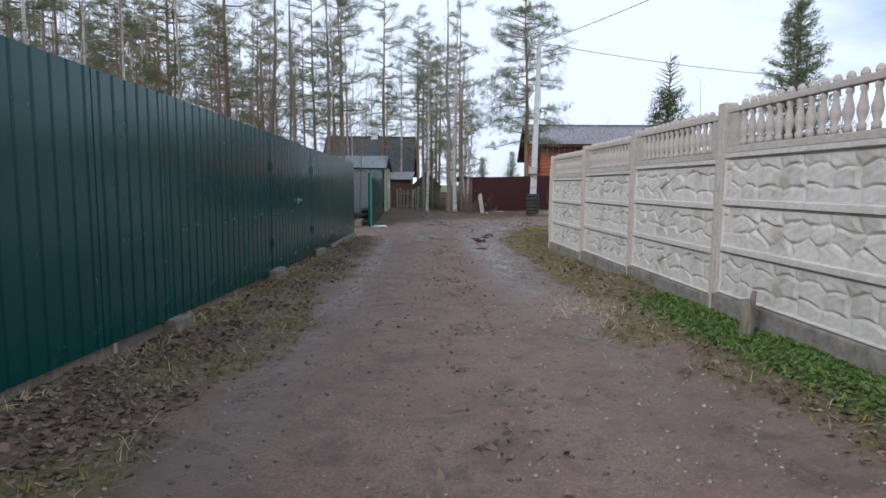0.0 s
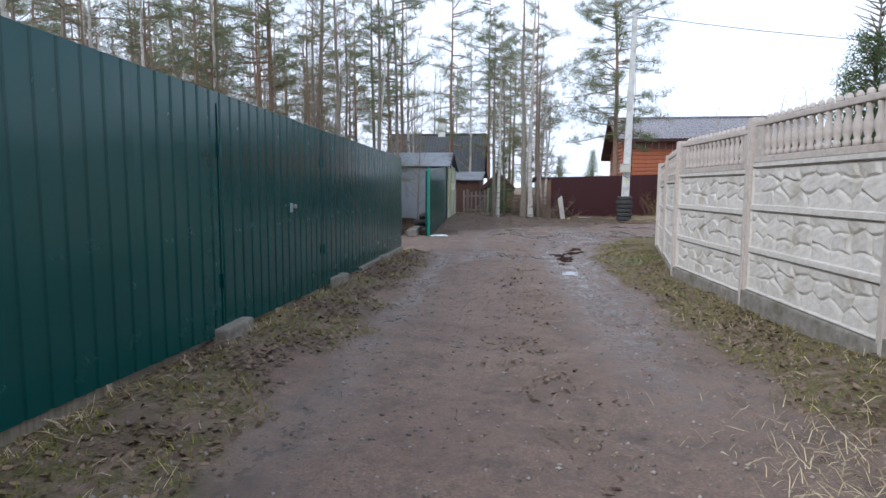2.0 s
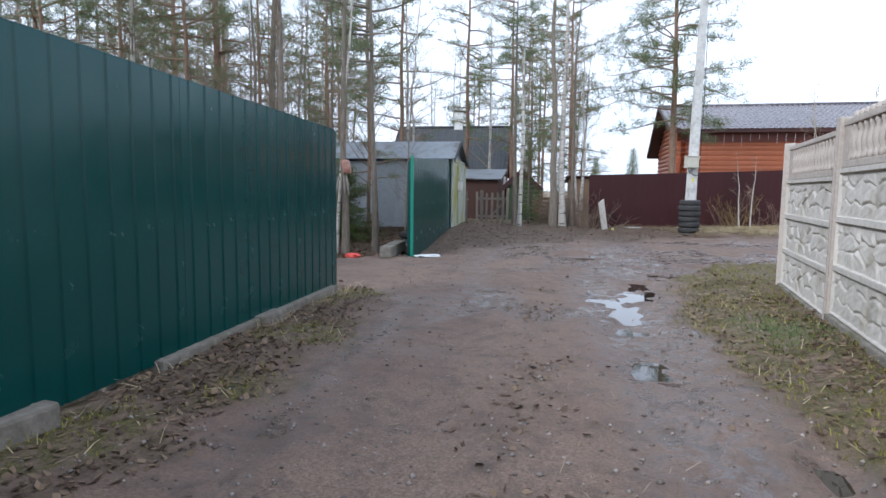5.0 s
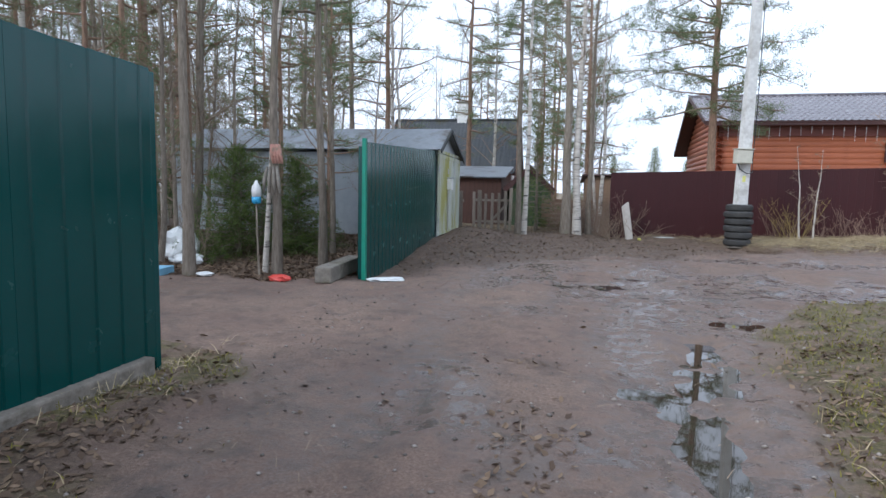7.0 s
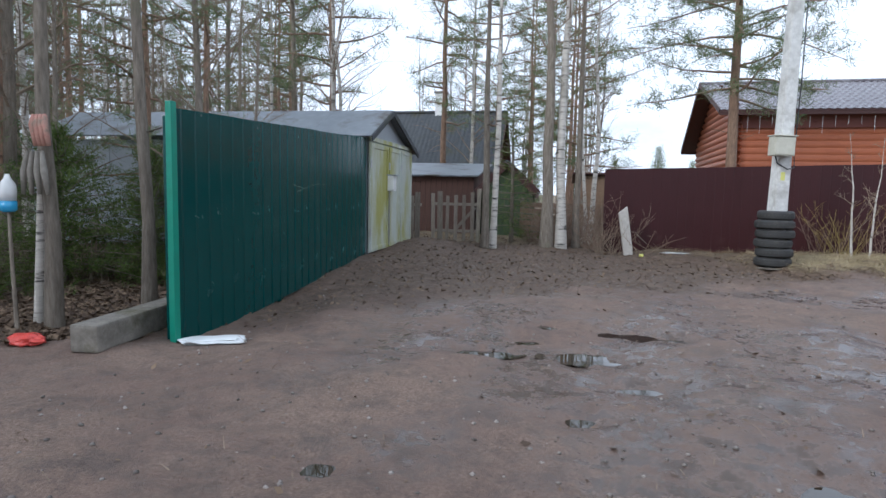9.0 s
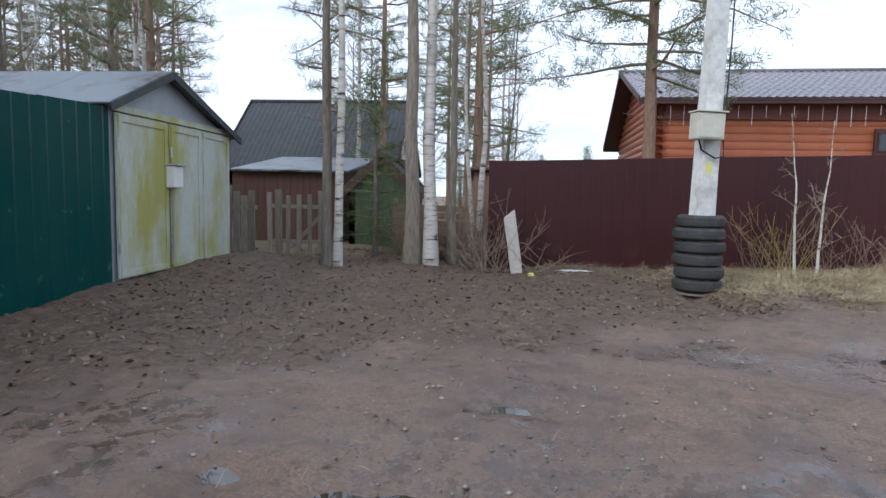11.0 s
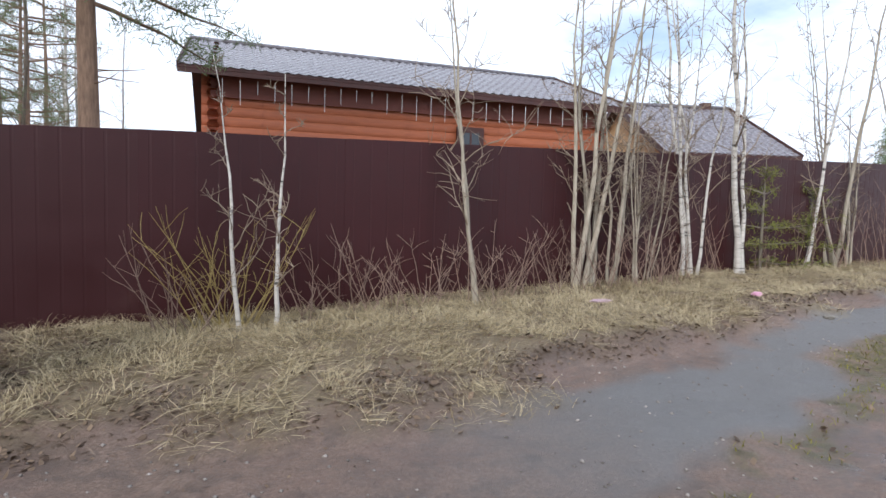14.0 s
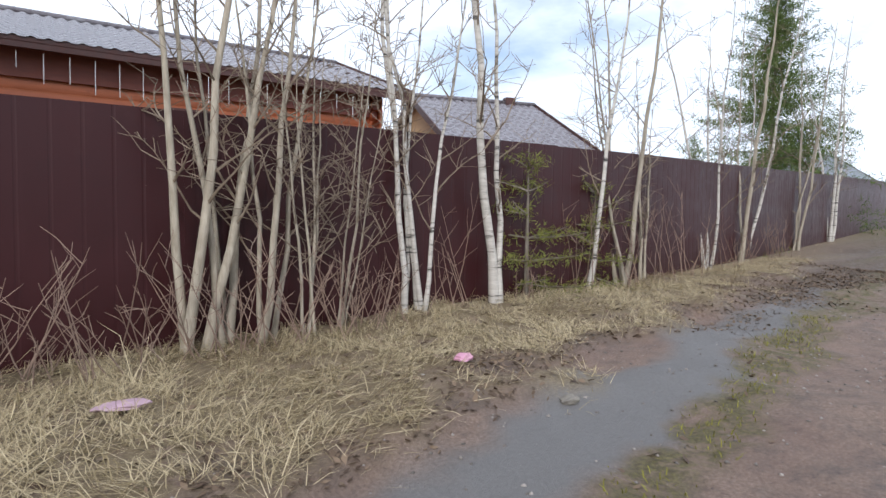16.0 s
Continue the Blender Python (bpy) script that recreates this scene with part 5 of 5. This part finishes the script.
shed(1.0, 37.2, 3.3, 2.4, 1.85, 1.65, M_PLANK, M_DARKWOOD, "long low brown board shed with a tarred roof")
bf = thing("board_fence", "low brown horizontal board fence overgrown with brush", "fence", Matrix.Translation((-0.5, 34.0, h1(0.5, 34))))
for k in range(6):
    part("board", box(3.2, 0.03, 0.13, (1.6, 0, 0.05 + k * 0.16), 0.004), M_PLANK, bf, "", Matrix.Rotation(radians(rw.uniform(-0.6, 0.6)), 4, "Y"))
for x in (0.05, 1.6, 3.15):
    part("post", box(0.1, 0.1, 1.25, (x, 0.07, -0.15), 0.01), M_GREYWOOD, bf)
fh = gable_house("far_house", "pale grey house far down the road", Matrix.Translation((57.0, 46.5, 0.6)), 8.5, 7, 4.0, 6.4, 0.4, M_GSIDE, M_GROOF, (0.4, 0))
window_in(fh, 2.5, 2.4, 1.0, 1.2, -0.04, None, M_WHITE)
window_in(fh, 5.8, 2.4, 1.0, 1.2, -0.04, None, M_WHITE)

# ---- gate furniture on the green fence ----
hd = thing("gate_lock", "small steel lock handle on the green fence gate", "lock", Matrix.Translation((-2.692, 11.08, 0.98)))
part("plate", box(0.012, 0.07, 0.11, (0.0, 0, 0), 0.004), M_STEEL, hd)
part("knob", lathe([(0.012, 0), (0.012, 0.03), (0.024, 0.035), (0.024, 0.055), (0.012, 0.06)], 10), M_STEEL, hd, "", Matrix.Translation((0.006, 0, 0.07)) @ Matrix.Rotation(radians(90), 4, "Y"))
for y in (9.35, 12.25):
    part("gate_edge", box(0.006, 0.02, 2.05, (0, 0, 0), 0.002), M_GREEN, green_fence, "folded edge of the gate leaf", Matrix.Translation((-2.694, y, -0.02)))
    for z in (0.35, 1.55):
        part("hinge", lathe([(0.014, 0), (0.014, 0.13)], 8), M_GREEN, green_fence, "", Matrix.Translation((-2.68, y, z)))
for k in range(15):
    y = 2.6 + k * 1.12 + rw.uniform(-0.25, 0.25)
    if k % 3 == 0 and y < 17.3:
        o = tagged(new("concrete_block"), "rough grey concrete lump under the green fence", "block", "lumps under the fence")
        o.matrix_world = at(-2.66 + rw.uniform(-0.05, 0.05), y, rw.uniform(-0.3, 0.3), 1, -0.06)
        part("lump", box(0.16, rw.uniform(0.25, 0.7), rw.uniform(0.12, 0.2), (0, 0, 0), 0.03), M_CONC_OLD, o)
for a, c in zip(GF, GF[1:]):      # rough footing boards in the gap under the sheets
    steps = max(1, round((c[1] - a[1]) / 1.3))
    for k in range(steps):
        f0, f1 = k / steps, (k + 1) / steps
        ln = (c[1] - a[1]) / steps - 0.05
        zb = a[2] + (c[2] - a[2]) * (f0 + f1) / 2
        bm = box(0.045, ln, 0.34, (0, 0, -0.30), 0.012)
        part("footing_board", bm, M_CONC_OLD if k % 3 == 1 else M_GREYWOOD, green_fence, "", Matrix.Translation((-2.775 - rw.uniform(0, 0.03), a[1] + (c[1] - a[1]) * (f0 + f1) / 2, zb + 0.03)) @ Matrix.Rotation(radians(rw.uniform(-1.2, 1.2)), 4, "X"))
kerb = tagged(new("kerb_beam"), "old concrete beam under the green fence", "beam")
kerb.matrix_world = Matrix.Translation((-2.7, 16.0, h1(-2.7, 16.0) - 0.05))
part("beam", box(0.14, 3.7, 0.15, (0, 0, 0), 0.02), M_CONC_OLD, kerb)

# ---- clutter by the drive ----
M_BLUE = surf("pale_blue_paint", (0.22, 0.47, 0.66), (0.28, 0.54, 0.72), 8, 0.5, bumpy=0.1)
M_BLUELIQ = surf("blue_liquid", (0.04, 0.30, 0.55), (0.06, 0.36, 0.60), 8, 0.2, bumpy=0)
M_BAG = surf("white_plastic_sack", (0.60, 0.62, 0.62), (0.72, 0.74, 0.74), 4, 0.4, bumpy=0.5, dist=0.03)
M_RED = surf("red_plastic", (0.55, 0.05, 0.04), (0.65, 0.08, 0.06), 8, 0.4, bumpy=0.1)
M_RAG = surf("faded_pink_rag", (0.38, 0.18, 0.14), (0.52, 0.30, 0.24), 10, 0.95, 0, (0.2, 0.16, 0.12), 5, 0.5, 0.6, 0.02)
M_GREYRAG = surf("grey_rag", (0.20, 0.18, 0.15), (0.32, 0.29, 0.25), 10, 0.95, bumpy=0.6, dist=0.02)
bb = thing("concrete_beam", "broken square concrete beam lying on the ground", "beam", Matrix.Translation((-3.2, 22.35, h1(-3.2, 22.6) - 0.03)) @ Matrix.Rotation(radians(4), 4, "Z"))
part("beam", box(0.26, 1.7, 0.24, (0, 0.75, 0), 0.025), M_CONC_OLD, bb)
for k, (x, y, mat, lab) in enumerate([(-3.35, 23.7, M_BRICK, "red brick in the rubble heap"), (-3.2, 24.1, M_BRICK, "red brick in the rubble heap"), (-3.5, 23.3, M_CONC_OLD, "grey block in the rubble heap"), (-3.5, 24.3, M_BRICK, "red brick in the rubble heap"), (-3.15, 24.5, M_CONC_OLD, "grey block in the rubble heap"), (-3.55, 24.0, M_CONC_OLD, "grey block in the rubble heap")]):
    o = tagged(new("rubble_block"), lab, "rubble", "rubble by the fence")
    o.matrix_world = at(x, y, k * 0.9, 1, -0.02)
    part("block", box(0.26, 0.16, 0.13 + 0.04 * (k % 3), (0, 0, 0), 0.018), mat, o)
for k, (x, y, z, r, tl) in enumerate([(-3.3, 25.2, 0.0, 0.3, 8), (-3.35, 25.25, 0.17, 0.29, -6), (-3.3, 26.0, 0.0, 0.3, 4), (-3.25, 25.6, 0.33, 0.29, 24)]):
    o = thing("tyre", "old black tyre dumped behind the fence", "tyre", at(x, y, k, 1, z) @ Matrix.Rotation(radians(tl), 4, "X"), "dumped tyres")
    bm = lathe([(r * 0.6, 0.02), (r * 0.86, 0), (r, 0.05), (r, 0.13), (r * 0.86, 0.18), (r * 0.6, 0.16), (r * 0.58, 0.09)], 28)
    part("carcass", bm, M_RUBBER, o, "", None, True)
bl = thing("blue_board", "pale blue painted board edging the bed", "board", Matrix.Translation((-6.9, 22.2, h1(-6.9, 22.3) - 0.02)) @ Matrix.Rotation(radians(10), 4, "Z"))
part("board", box(1.9, 0.5, 0.12, (0, 0.2, 0), 0.01), M_BLUE, bl)


def lump(name, label, cat, x, y, sx, sy, sz, mat, seed, dz=0.0, turn=0.0):
    """A soft crumpled lump: a sack, a bag or a rag."""
    bm = bmesh.new()
    bmesh.ops.create_icosphere(bm, subdivisions=3, radius=1)
    for v in bm.verts:
        n = noise.noise(v.co * 1.7 + Vector((seed * 7.1, 0, 0))) * 0.35 + noise.noise(v.co * 4.5 + Vector((0, seed * 3.3, 0))) * 0.16
        v.co = v.co * (1 + n)
        v.co.z = max(v.co.z, -0.7)
    bm.transform(Matrix.Diagonal((sx, sy, sz, 1)))
    me = bpy.data.meshes.new(name)
    bm.to_mesh(me)
    bm.free()
    me.materials.append(mat)
    o = tagged(new(name, me), label, cat)
    o.matrix_world = at(x, y, turn, 1, dz + 0.68 * sz)
    return o


lump("rubbish_sack", "bulging white plastic rubbish sack", "sack", -7.0, 24.3, 0.38, 0.3, 0.36, M_BAG, 1)
lump("rubbish_sack", "crumpled white plastic bag on the leaves", "sack", -6.5, 23.8, 0.34, 0.2, 0.12, M_BAG, 2)
lump("plastic_bag", "flattened white bag at the fence's foot", "bag", -2.45, 22.95, 0.3, 0.13, 0.04, M_BAG, 3, -0.005, 0.5)
lump("plastic_bag", "small white bag under the trees", "bag", -5.2, 22.4, 0.14, 0.08, 0.04, M_BAG, 4)
lump("red_toy", "flat red plastic scrap on the drive's edge", "scrap", -3.98, 22.45, 0.17, 0.1, 0.06, M_RED, 5)
lump("white_litter", "flattened white wrapper by the brown fence", "litter", 3.0, 31.45, 0.28, 0.05, 0.015, M_BAG, 6)
lump("pink_litter", "pink torn wrapper on the dry grass", "litter", 10.25, 31.2, 0.14, 0.08, 0.02, surf("pink_film", (0.42, 0.28, 0.34), (0.52, 0.36, 0.42), 6, 0.5), 7, 0.03)
lump("pink_litter", "small pink wrapper on the verge", "litter", 12.3, 30.9, 0.07, 0.05, 0.03, surf("bright_pink_film", (0.55, 0.25, 0.36), (0.6, 0.32, 0.42), 6, 0.5), 8, 0.02)
lump("road_stone", "small pale stone on the grey track", "stone", 12.6, 30.2, 0.07, 0.05, 0.03, M_CONC_OLD, 9)
for k, (x, y) in enumerate([(2.3, 31.2)]):
    lump("yellow_litter", "small yellow scrap on the leaves", "litter", x, y, 0.05, 0.04, 0.035, M_YELLOWMARK, 10 + k)
rg = thing("rag", "faded pink rag tied to the trunk", "rag", Matrix.Translation((-4.36, 23.04, 1.72)) @ Matrix.Diagonal((0.7, 0.7, 0.8, 1)))
for k in range(4):
    vs, fs = [], []
    tube_into(vs, fs, [Vector((-0.05 + 0.06 * k, -0.02, 0.12)), Vector((-0.02 + 0.07 * k, -0.08, 0.0)), Vector((0.02 + 0.07 * k, -0.07, -0.25))], [0.03, 0.045, 0.03], 7)
    put("fold", mesh_from("fold", vs, fs, M_RAG, True), rg)
rg2 = thing("rag", "grey rag hanging on the trunk", "rag", Matrix.Translation((-4.38, 23.04, 1.35)) @ Matrix.Diagonal((0.6, 0.7, 0.75, 1)))
for k in range(4):
    vs, fs = [], []
    tube_into(vs, fs, [Vector((-0.14 + 0.09 * k, -0.04, 0.16)), Vector((-0.2 + 0.13 * k, -0.07, -0.1)), Vector((-0.25 + 0.16 * k, -0.05, -0.4))], [0.03, 0.05, 0.03], 7)
    put("fold", mesh_from("fold", vs, fs, M_GREYRAG, True), rg2)
for k, (x, y, hh_, liq) in enumerate([(-4.60, 22.9, 1.16, M_BLUELIQ), (-5.76, 22.8, 1.32, M_BLUELIQ), (-6.83, 22.9, 0.95, M_GREEN_EDGE)]):
    o = thing("bottle_on_stick", "upturned plastic bottle on a thin stick", "bottle", at(x, y), "bottles on sticks")
    vs, fs = [], []
    tube_into(vs, fs, [Vector((0.04, 0, -0.1)), Vector((0.01, 0, hh_ * 0.6)), Vector((0, 0, hh_ + 0.1))], [0.022, 0.018, 0.014], 6)
    put("stick", mesh_from("stick", vs, fs, M_BARK, True), o)
    part("bottle", lathe([(0.07, hh_ + 0.11), (0.075, hh_ + 0.2), (0.07, hh_ + 0.27), (0.03, hh_ + 0.33), (0.02, hh_ + 0.37)], 12), M_WHITE, o, "", None, True)
    part("liquid", lathe([(0.05, hh_), (0.074, hh_ + 0.02), (0.074, hh_ + 0.109)], 12), liq, o, "coloured lower half of the bottle", None, True)

# ---- overhead wires ----
top = Vector((PX + 0.15, PY, pz + 8.4))
for k, (tx, ty, tz, sag) in enumerate([(14.0, -6.0, 8.2, 0.8), (40.0, 31.0, 7.6, 1.3)]):
    e = Vector((tx, ty, tz))
    pts = [top.lerp(e, f / 14) - Vector((0, 0, 4 * sag * (f / 14) * (1 - f / 14))) for f in range(15)]
    cable("overhead_wire", pts, 0.013, M_BLACK, "thin dark overhead power wire")

# ---- water in the hollows ----
for k, (x, y, rx, ry) in enumerate(PUDDLES):
    r = random.Random(500 + k)
    vs = [(0, 0, 0)]
    n = 36
    ph = [r.uniform(0, 6.28) for _ in range(4)]
    for i in range(n):
        a = 2 * math.pi * i / n
        f = 1.2 + 0.12 * math.sin(2 * a + ph[0]) + 0.08 * math.sin(3 * a + ph[1])
        vs.append((rx * f * math.cos(a), ry * f * math.sin(a), 0))
    me = mesh_from("puddle", vs, [(0, 1 + i, 1 + (i + 1) % n) for i in range(n)], M_WATER)
    pd = tagged(new("puddle", me), "shallow rain puddle mirroring the sky", "puddle", "puddles on the road")
    pd.matrix_world = Matrix.Translation((x, y, float(plain_height(x, y)) - 0.065 + 0.017))


# ---- leaves, grass, straw and stones on the ground ----
def scatter(n, x0, x1, y0, y1, weight, seed):
    r = np.random.default_rng(seed)
    x, y = r.uniform(x0, x1, n), r.uniform(y0, y1, n)
    w = weight(x, y, zones(x, y)[0])
    k = r.random(n) < w
    k &= ~((x > brown_y(x) * 0 + 1.5) & (y > brown_y(x) - 0.02) & (y < brown_y(x) + 0.1))
    x, y = x[k], y[k]
    return x, y, hz(x, y), r


def flat_leaves(name, label, mat, pts, size, lift=0.006, tilt=0.35):
    x, y, z, r = pts
    n = len(x)
    a = r.uniform(0, 6.28, n)
    s = size * r.uniform(0.5, 1.35, n)
    u = np.stack([np.cos(a), np.sin(a), r.normal(0, tilt, n)], 1) * s[:, None]
    w = np.stack([-np.sin(a), np.cos(a), r.normal(0, tilt, n)], 1) * (s * r.uniform(0.35, 0.7, n))[:, None]
    c = np.stack([x, y, z + lift + 0.3 * s * tilt], 1)
    v = np.stack([c - u, c - 0.15 * u + w, c + u, c - 0.15 * u - w], 1).reshape(-1, 3)
    return tagged(new(name, np_mesh(name, v, np.arange(4 * n).reshape(-1, 4), mat)), label, "leaves", kind="stuff")


def tufts(name, label, mat, pts, length, width, lay, cat="grass", combed=0.0):
    """Bent blades, upright (lay near 0) or laid over (near 1)."""
    x, y, z, r = pts
    n = len(x)
    a = r.uniform(0, 6.28, n)
    if combed:      # laid over in swathes
        a = 0.4 + 2.2 * wob(x + 40, y + 11, 1.5) + r.normal(0, combed, n)
    L = length * r.uniform(0.4, 1.4, n)
    la = np.clip(lay + r.normal(0, 0.18, n), 0.03, 0.985)
    d = np.stack([np.cos(a) * la, np.sin(a) * la, np.sqrt(1 - la ** 2)], 1)
    s = np.stack([-np.sin(a), np.cos(a), r.normal(0, 0.3, n)], 1) * width / 2
    p = np.stack([x, y, z - 0.01 + 0.05 * lay * r.random(n)], 1)
    m = p + d * (L * 0.55)[:, None]
    bend = np.stack([np.cos(a + r.normal(0, 0.5, n)), np.sin(a + r.normal(0, 0.5, n)), 0.2 - 0.5 * lay ** 4 - 0.7 * (1 - lay) * r.random(n)], 1)
    t = m + (d * 0.4 + bend * 0.35) * (L * 0.5)[:, None]
    t[:, 2] = np.maximum(t[:, 2], z + 0.004)
    v = np.stack([p - s, p + s, m + s * 0.8, m - s * 0.8, t + s * 0.2, t - s * 0.2], 1).reshape(-1, 3)
    k = np.arange(n)[:, None] * 6
    f = np.concatenate([k + np.array([0, 1, 2, 3]), k + np.array([3, 2, 4, 5])])
    return tagged(new(name, np_mesh(name, v, f, mat)), label, cat, kind="stuff")


flat_leaves("leaf_litter", "scattered brown dead leaves on the ground", M_LEAF, scatter(330000, -11, 16, 0.5, 34, lambda x, y, z: np.clip(0.16 * z["litter"] + 0.13 * z["straw"] + 0.05 * z["moss"] + 0.003 * (x < 4), 0, 1) * np.where((x > -3) & (y < 24), 1.5, 1.0) * 1.4, 1), 0.030)
flat_leaves("leaf_litter", "scattered brown dead leaves on the verges", M_LEAF, scatter(110000, -2.75, 3.3, 0.5, 20, lambda x, y, z: 0.55 * np.clip(z["litter"] + 0.3 * z["moss"], 0, 1), 2), 0.027)
flat_leaves("leaf_litter", "thick brown leaf litter under the trees", M_LEAF, scatter(70000, -11, -3.1, 22.3, 29, lambda x, y, z: 0.8 * z["litter"], 22), 0.036)
flat_leaves("leaf_litter", "brown leaves along the edge of the track", M_LEAF, scatter(120000, 4.5, 24, 28.5, 34.5, lambda x, y, z: 0.9 * z["litter"] * (y < brown_y(x)), 23), 0.022)
flat_leaves("ground_cover", "low leafy green ground cover on the verge", M_GRASS, scatter(120000, 1.4, 3.4, 0.5, 15, lambda x, y, z: 0.75 * z["green"], 3), 0.022, 0.03, 0.5)
tufts("grass", "short green grass on the verge", M_GRASS, scatter(120000, 1.3, 3.5, 0.5, 22, lambda x, y, z: 0.35 * z["green"], 4), 0.07, 0.006, 0.4)
tufts("grass", "short mossy grass on verges and road middle", M_MOSS, scatter(270000, -2.75, 17, 0.5, 31, lambda x, y, z: 1.0 * z["moss"] * (1 - z["green"]) * (wob(x, y, 0.5) > -0.6), 5), 0.05, 0.006, 0.6)
tufts("straw", "flattened pale dry grass along the brown fence", M_STRAW, scatter(430000, 2.0, 24, 28.5, 37, lambda x, y, z: 0.9 * z["straw"] * (y < brown_y(x)) * np.clip(1.2 - 0.03 * x, 0.4, 1) * ss(wob(x, y, 0.35) + 0.6 * wob(x + 8, y, 1.0), -1.1, 0.0), 6), 0.18, 0.0036, 0.975, "straw", 1.3)
tufts("straw", "upright tufts of pale dry grass", M_STRAW, scatter(40000, 4.6, 30, 29, 37, lambda x, y, z: 0.10 * z["straw"] * (y < brown_y(x)) * (wob(x, y, 0.8) > 0.3), 7), 0.17, 0.005, 0.45, "straw")
tufts("straw", "pale straw patch and dry stalks by the road", M_STRAW, scatter(60000, -2.7, 3.0, 1, 19, lambda x, y, z: np.clip(np.exp(-((x - 1.75) / 0.4) ** 2 - ((y - 7.2) / 0.8) ** 2) * 1.0 + 0.10 * z["moss"] + 0.9 * (x < -2.5) * (wob(x, y, 0.5) > 0), 0, 1), 8), 0.13, 0.005, 0.9, "straw")
tufts("stalks", "long bent dry stalks lying on the verge", M_STRAW, scatter(4200, 5, 22, 29.3, 35, lambda x, y, z: 0.6 * z["straw"] * (y < brown_y(x)) * ss(wob(x + 3, y, 0.9), -0.3, 0.5), 9), 0.5, 0.005, 0.988, "straw", 0.9)
tufts("twigs", "small dark twigs scattered on the road", M_TWIG, scatter(5200, -2.5, 6, 1, 31, lambda x, y, z: 0.4 + 0 * x, 10), 0.12, 0.005, 0.985, "twigs")
flat_leaves("leaf_crumbs", "fine dark leaf crumbs trodden into the road", M_LEAF, scatter(90000, -2.2, 7, 0.8, 31, lambda x, y, z: np.clip(0.10 + 0.9 * z["litter"] + 0.3 * z["wet"], 0, 1) * ss(wob(x, y, 0.8), -0.6, 0.6) * 0.4, 21), 0.012, 0.003, 0.3)


def stones(name, label, mat, pts, size):
    x, y, z, r = pts
    n = len(x)
    s = size * r.uniform(0.4, 1.5, n) ** 1.5
    o = np.array([(1, 0, 0), (0, 1, 0), (-1, 0, 0), (0, -1, 0), (0, 0, 0.7), (0, 0, -0.7)])
    v = (o[None] * r.uniform(0.6, 1.2, (n, 6, 1))) * s[:, None, None] + np.stack([x, y, z + 0.15 * s], 1)[:, None]
    f = np.array([(0, 1, 4), (1, 2, 4), (2, 3, 4), (3, 0, 4), (1, 0, 5), (2, 1, 5), (3, 2, 5), (0, 3, 5)])
    ff = (np.arange(n)[:, None, None] * 6 + f[None]).reshape(-1, 3)
    return tagged(new(name, np_mesh(name, v.reshape(-1, 3), ff, mat)), label, "stones", kind="stuff")


M_STONE = leafy("road_gravel", (0.10, 0.085, 0.075), (0.34, 0.30, 0.27), 0.8, 0)
stones("gravel", "small stones pressed into the dirt road", M_STONE, scatter(26000, -2.6, 4, 0.8, 30, lambda x, y, z: 0.45 * (1 - z["green"]) * np.where(y < 14, 1, 0.5), 11), 0.0125)
stones("gravel", "small stones on the grey side track", M_STONE, scatter(9000, 5, 18, 26, 33, lambda x, y, z: 0.4 * (1 - z["straw"]), 12), 0.010)
